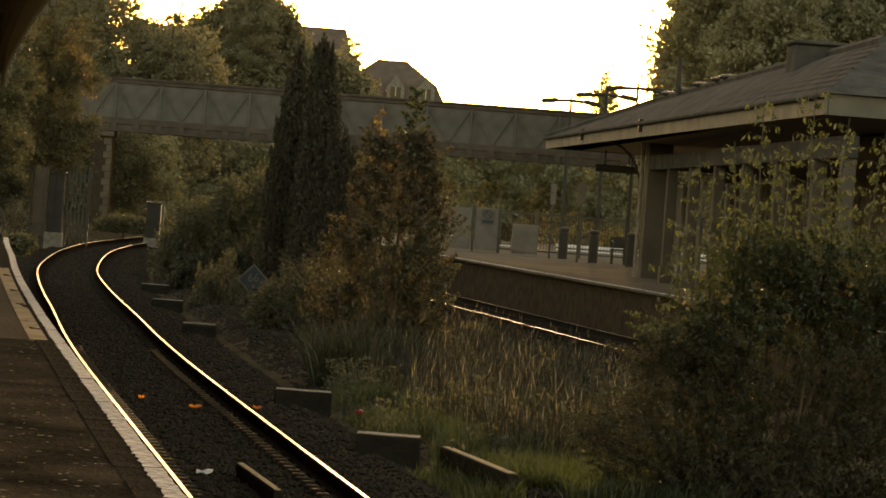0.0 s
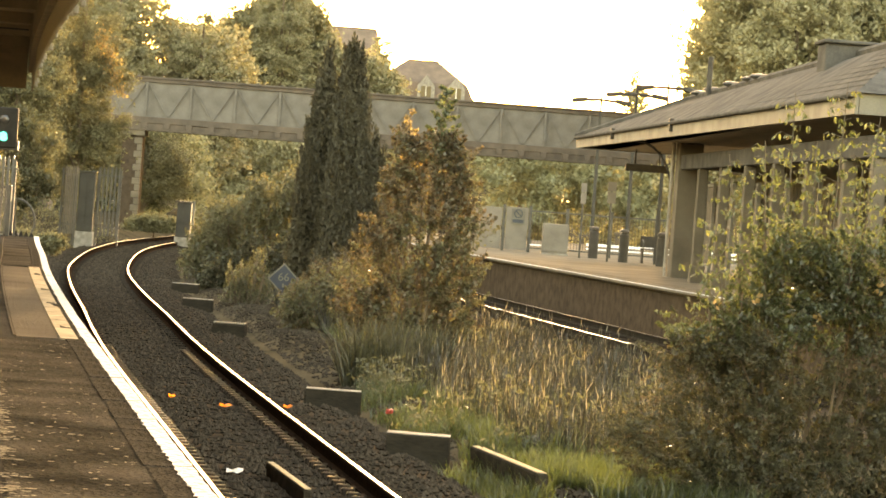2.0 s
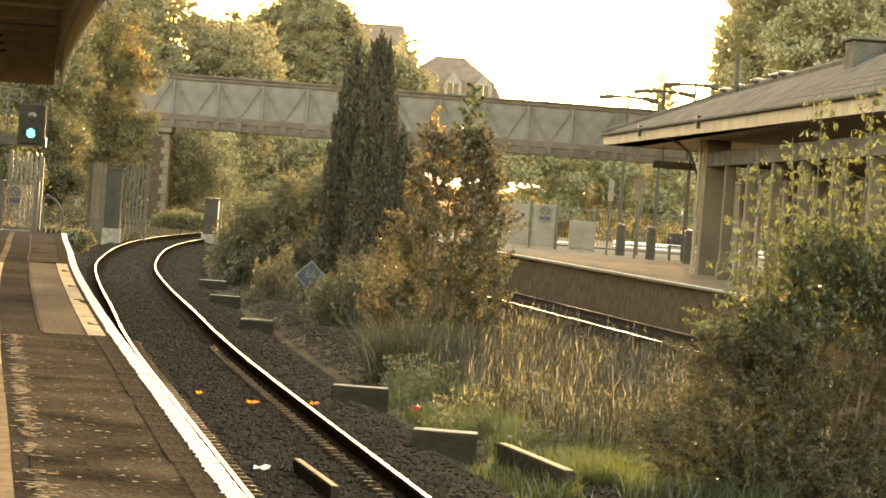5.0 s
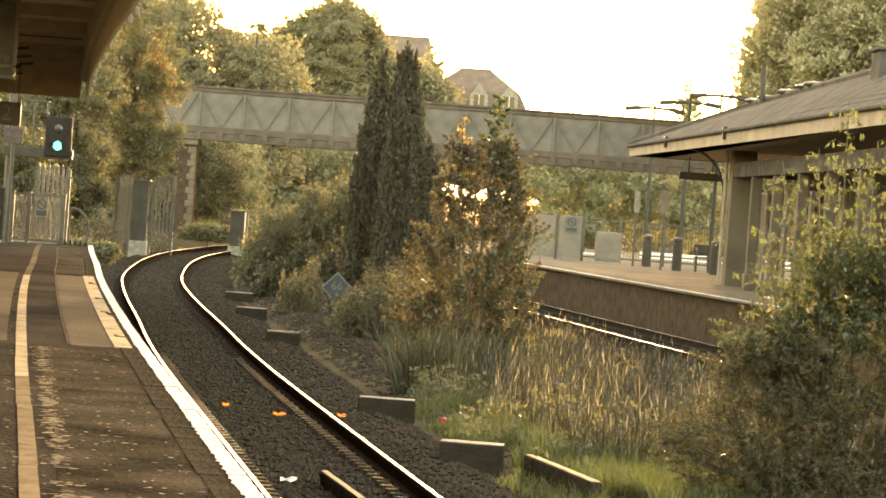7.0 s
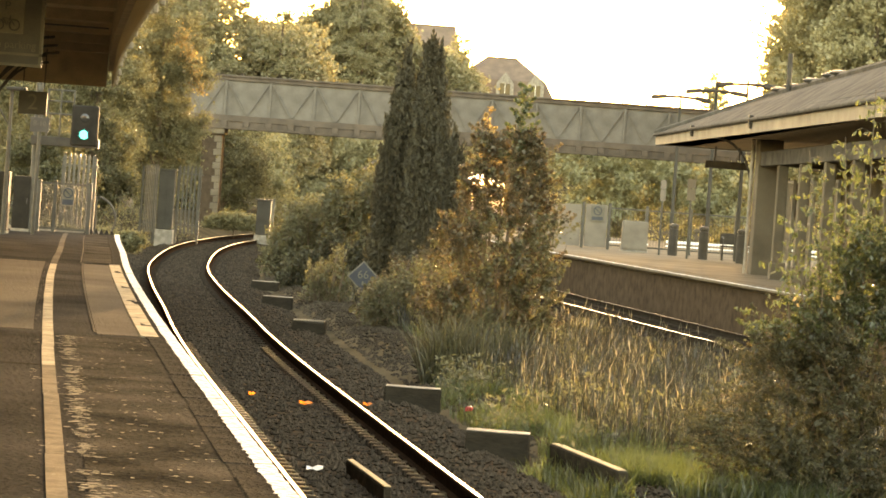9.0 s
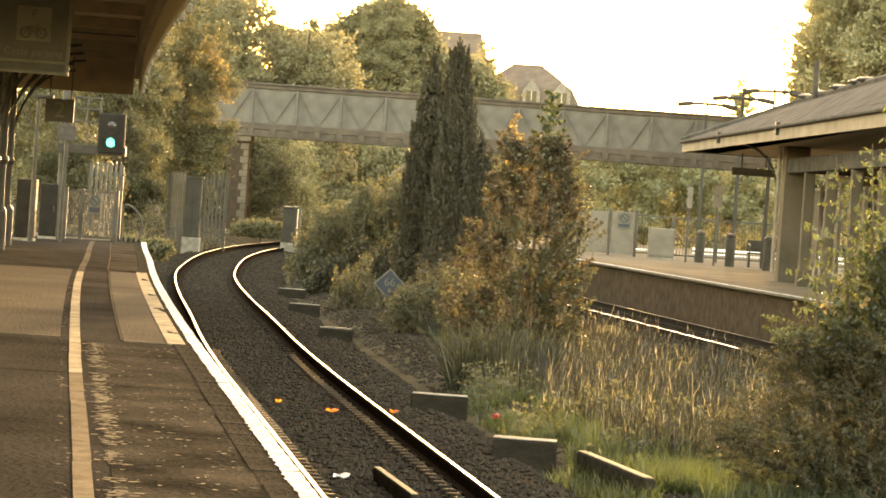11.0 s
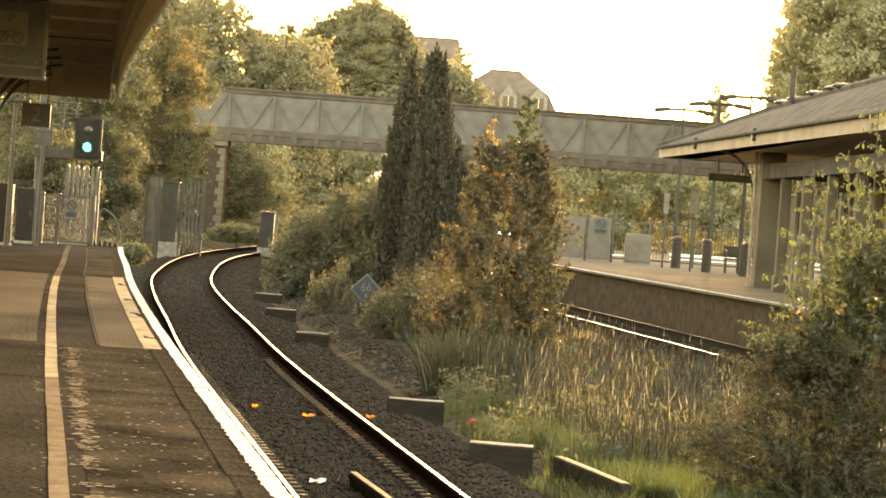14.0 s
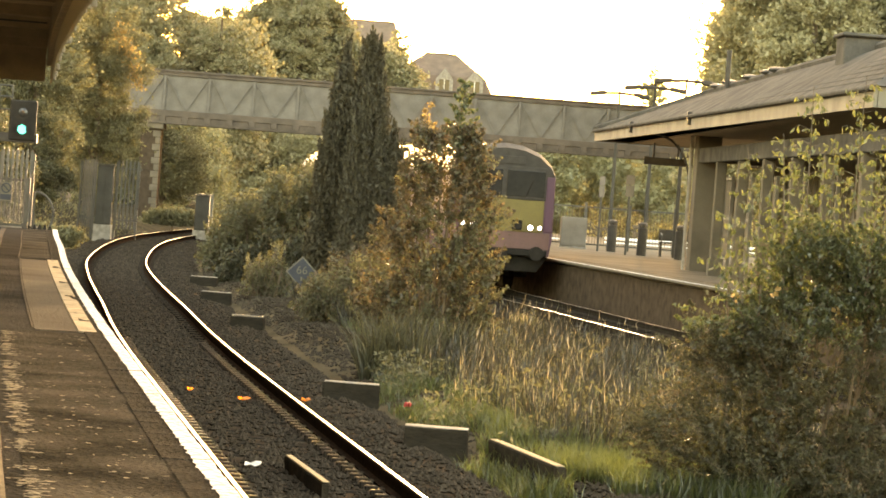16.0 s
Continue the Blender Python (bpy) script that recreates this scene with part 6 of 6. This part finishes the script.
weeds("weeds", 20000, (-1.5, 5.0, 30, 60), 0.42, 0.03, L_GREEN, "dark leafy weeds among the grass", lambda x, y: between(x, y) and noise.noise((x * 1.1, y * 0.5, 9.0)) > -0.05)
weeds("weeds", 9000, (-4.0, 1.5, 56, 100), 0.5, 0.045, L_GREEN, "leafy weeds along the inside of the curve", between)
weeds("weeds", 9000, (-13, -7.5, 70, 128), 0.7, 0.05, L_FAR, "rough weeds beyond the platform ramp", lambda x, y: x - track_one(y) < -2.3)
# ---- the two-car train ----
HALF = [(1.30, 0.95), (1.36, 1.35), (1.36, 2.2), (1.33, 3.0), (1.20, 3.25), (0.9, 3.53), (0.45, 3.70), (0, 3.75)]


def shell(y0, y1, prof, steps=((0.0, 1.0, 0.0),)):
    bm = bmesh.new()
    outline = prof + [(-u, v) for u, v in prof[-2::-1]]
    rings = [[bm.verts.new((u * k, y, v - dz * max(0.0, (v - 2.2) / 1.6))) for u, v in outline] for y, k, dz in ((y0, 0.97, 0.12), (y0 + 0.25, 1.0, 0.0), (y1, 1.0, 0.0))]
    n = len(outline)
    for a, b in zip(rings, rings[1:]):
        for i in range(n):
            bm.faces.new((a[i], a[(i + 1) % n], b[(i + 1) % n], b[i]))
    bm.faces.new(rings[0][::-1])
    bm.faces.new(rings[-1])
    bmesh.ops.recalc_face_normals(bm, faces=bm.faces[:])
    return bm


def build_car(front):
    """A railcar 22.6 m long; its foot is the middle of its leading end at rail level, the body reaches back along +y."""
    c = thing("train_car", "leading diesel railcar with yellow cab end and lit headlamps" if front else "trailing purple diesel railcar", "train car", group="cars of the train")
    body = part("body", shell(0, 22.6, HALF[:4] + [(1.30, 3.05), (0.0, 3.05)]), M_TRAINB, c, "dark purple painted body")
    part("roof", shell(0.02, 22.58, [(1.31, 3.0), (1.335, 3.02), (1.21, 3.26), (0.91, 3.54), (0.46, 3.71), (0, 3.76)]), M_TRAINR, c, "shiny grey roof")
    part("skirt", prism([(-1.28, 0.94), (1.28, 0.94), (1.0, 0.55), (-1.0, 0.55)], "y", 0.15, 22.4), M_BLACK, c)
    win = None
    for i in range(9):
        for sd in (-1, 1):
            m = pose(sd * 1.352, 2.6 + i * 2.1, 0)
            if win is None:
                win = part("window", bx(-0.012, 0.012, 0, 1.5, 1.95, 2.75), M_GLASS, body)
                win.matrix_basis = m
            else:
                share("window", win, body, m)
    for yy in (1.1, 7.2, 16.0):
        for sd in (-1, 1):
            part("door", bx(sd * 1.362 - 0.008, sd * 1.362 + 0.008, yy, yy + 1.1, 1.05, 2.95), M_TRAINP, body)
    for yy in (3.6, 18.6):
        bg = part("bogie", bx(-1.15, 1.15, yy - 1.5, yy + 1.5, 0.35, 0.55, bevel=0.03), M_BLACK, c)
        for k in (-1.1, 1.1):
            part("wheelset", tube([(-0.80, yy + k, 0.42), (-0.66, yy + k, 0.42), (-0.65, yy + k, 0.42), (0.65, yy + k, 0.42), (0.66, yy + k, 0.42), (0.80, yy + k, 0.42)], [0.42, 0.42, 0.08, 0.08, 0.42, 0.42], 16), M_RUST, bg)
    part("coupler", tube([(0, -0.45, 0.95), (0, 0.2, 0.95)], 0.12, 8), M_BLACK, c)
    if front:
        part("cab_dome", shell(-0.012, 0.4, [(1.0, 3.04), (1.335, 3.045), (1.225, 3.27), (0.92, 3.55), (0.465, 3.72), (0, 3.772)]), M_IRON, c, "dark cab dome")
        part("yellow_end", bx(-1.08, 1.06, -0.035, -0.004, 1.55, 2.36, bevel=0.01), M_TRAINY, c, "yellow warning panel")
        part("lower_end", bx(-1.25, 1.25, -0.03, -0.004, 1.12, 1.545, bevel=0.01), M_TRAINP, c, "dull red lower panel")
        part("window_surround", bx(-1.09, 1.09, -0.03, -0.004, 2.365, 3.2, bevel=0.015), M_IRON, c)
        for x0, x1 in ((-1.04, -0.06), (0.06, 1.04)):
            ws = part("windscreen", bx(x0, x1, -0.05, -0.031, 2.44, 3.10, bevel=0.008), M_GLASS, c, "dark cab windscreen")
            part("wiper", tube([((x0 + x1) / 2, -0.06, 2.42), ((x0 + x1) / 2 + 0.2, -0.06, 2.9)], 0.012, 5), M_BLACK, ws)
        part("jumper_box", bx(0.26, 0.52, -0.10, -0.036, 1.60, 1.84, bevel=0.02), M_BLACK, c)
        part("buffer_beam", bx(-1.2, 1.2, -0.10, -0.004, 0.95, 1.115, bevel=0.02), M_BLACK, c)
        for sd in (-0.86, 0.86):
            part("buffer", tube([(sd, -0.5, 1.03), (sd, -0.42, 1.03), (sd, -0.41, 1.03), (sd, -0.101, 1.03)], [0.18, 0.18, 0.08, 0.09], 12), M_BLACK, c)
        part("destination_box", bx(-0.5, 0.5, -0.03, 0.05, 3.25, 3.45, bevel=0.01), M_IRON, c)
        for xx, r in ((0.74, 0.068), (0.98, 0.052), (-0.74, 0.068), (-0.98, 0.052)):
            hl = part("headlamp_bezel", tube([(xx, -0.05, 1.67), (xx, -0.004, 1.67)], r * 1.3, 12), M_BLACK, c)
            bm = bmesh.new()
            bmesh.ops.create_uvsphere(bm, u_segments=12, v_segments=8, radius=r)
            for q in bm.verts:
                q.co = Vector((xx + q.co.x, -0.052 + q.co.y * 0.3, 1.67 + q.co.z))
            part("headlamp", bm, M_HEAD, hl, "bright white headlamp")
        part("corner_post", bx(1.1, 1.32, -0.012, 0.2, 1.56, 3.0, bevel=0.03), M_TRAINB, c)
        part("corner_post", bx(-1.32, -1.1, -0.012, 0.2, 1.56, 3.0, bevel=0.03), M_TRAINB, c)
    return c


LEAD, TRAIL, LAST = build_car(True), build_car(False), build_car(False)


def motions():
    """The train rolls in along the far track, slowing."""
    ys = np.arange(70.0, 480.0, 0.5)
    xs = np.array([track_two(y) for y in ys])
    arc = np.concatenate([[0], np.cumsum(np.hypot(np.diff(xs), np.diff(ys)))])
    s0 = np.interp(77.0, ys, arc)

    def spot(s):
        y = float(np.interp(s, arc, ys))
        return Vector((track_two(y), y, 0.0))

    for car, behind in ((LEAD, 0.0), (TRAIL, 23.2), (LAST, 46.4)):
        rows = []
        for i in range(33):
            t = i * 0.5
            dt = 16.0 - t
            s = s0 + 6.5 * dt + 0.45 * dt * dt + behind
            a, b = spot(s + 3.6), spot(s + 18.6)
            d = (b - a).normalized()
            nose = a - d * 3.6
            rows.append((t, pose(nose.x, nose.y, 0.003, 0, 0, math.degrees(math.atan2(-d.x, d.y)))))
        walk(car, rows)


motions()
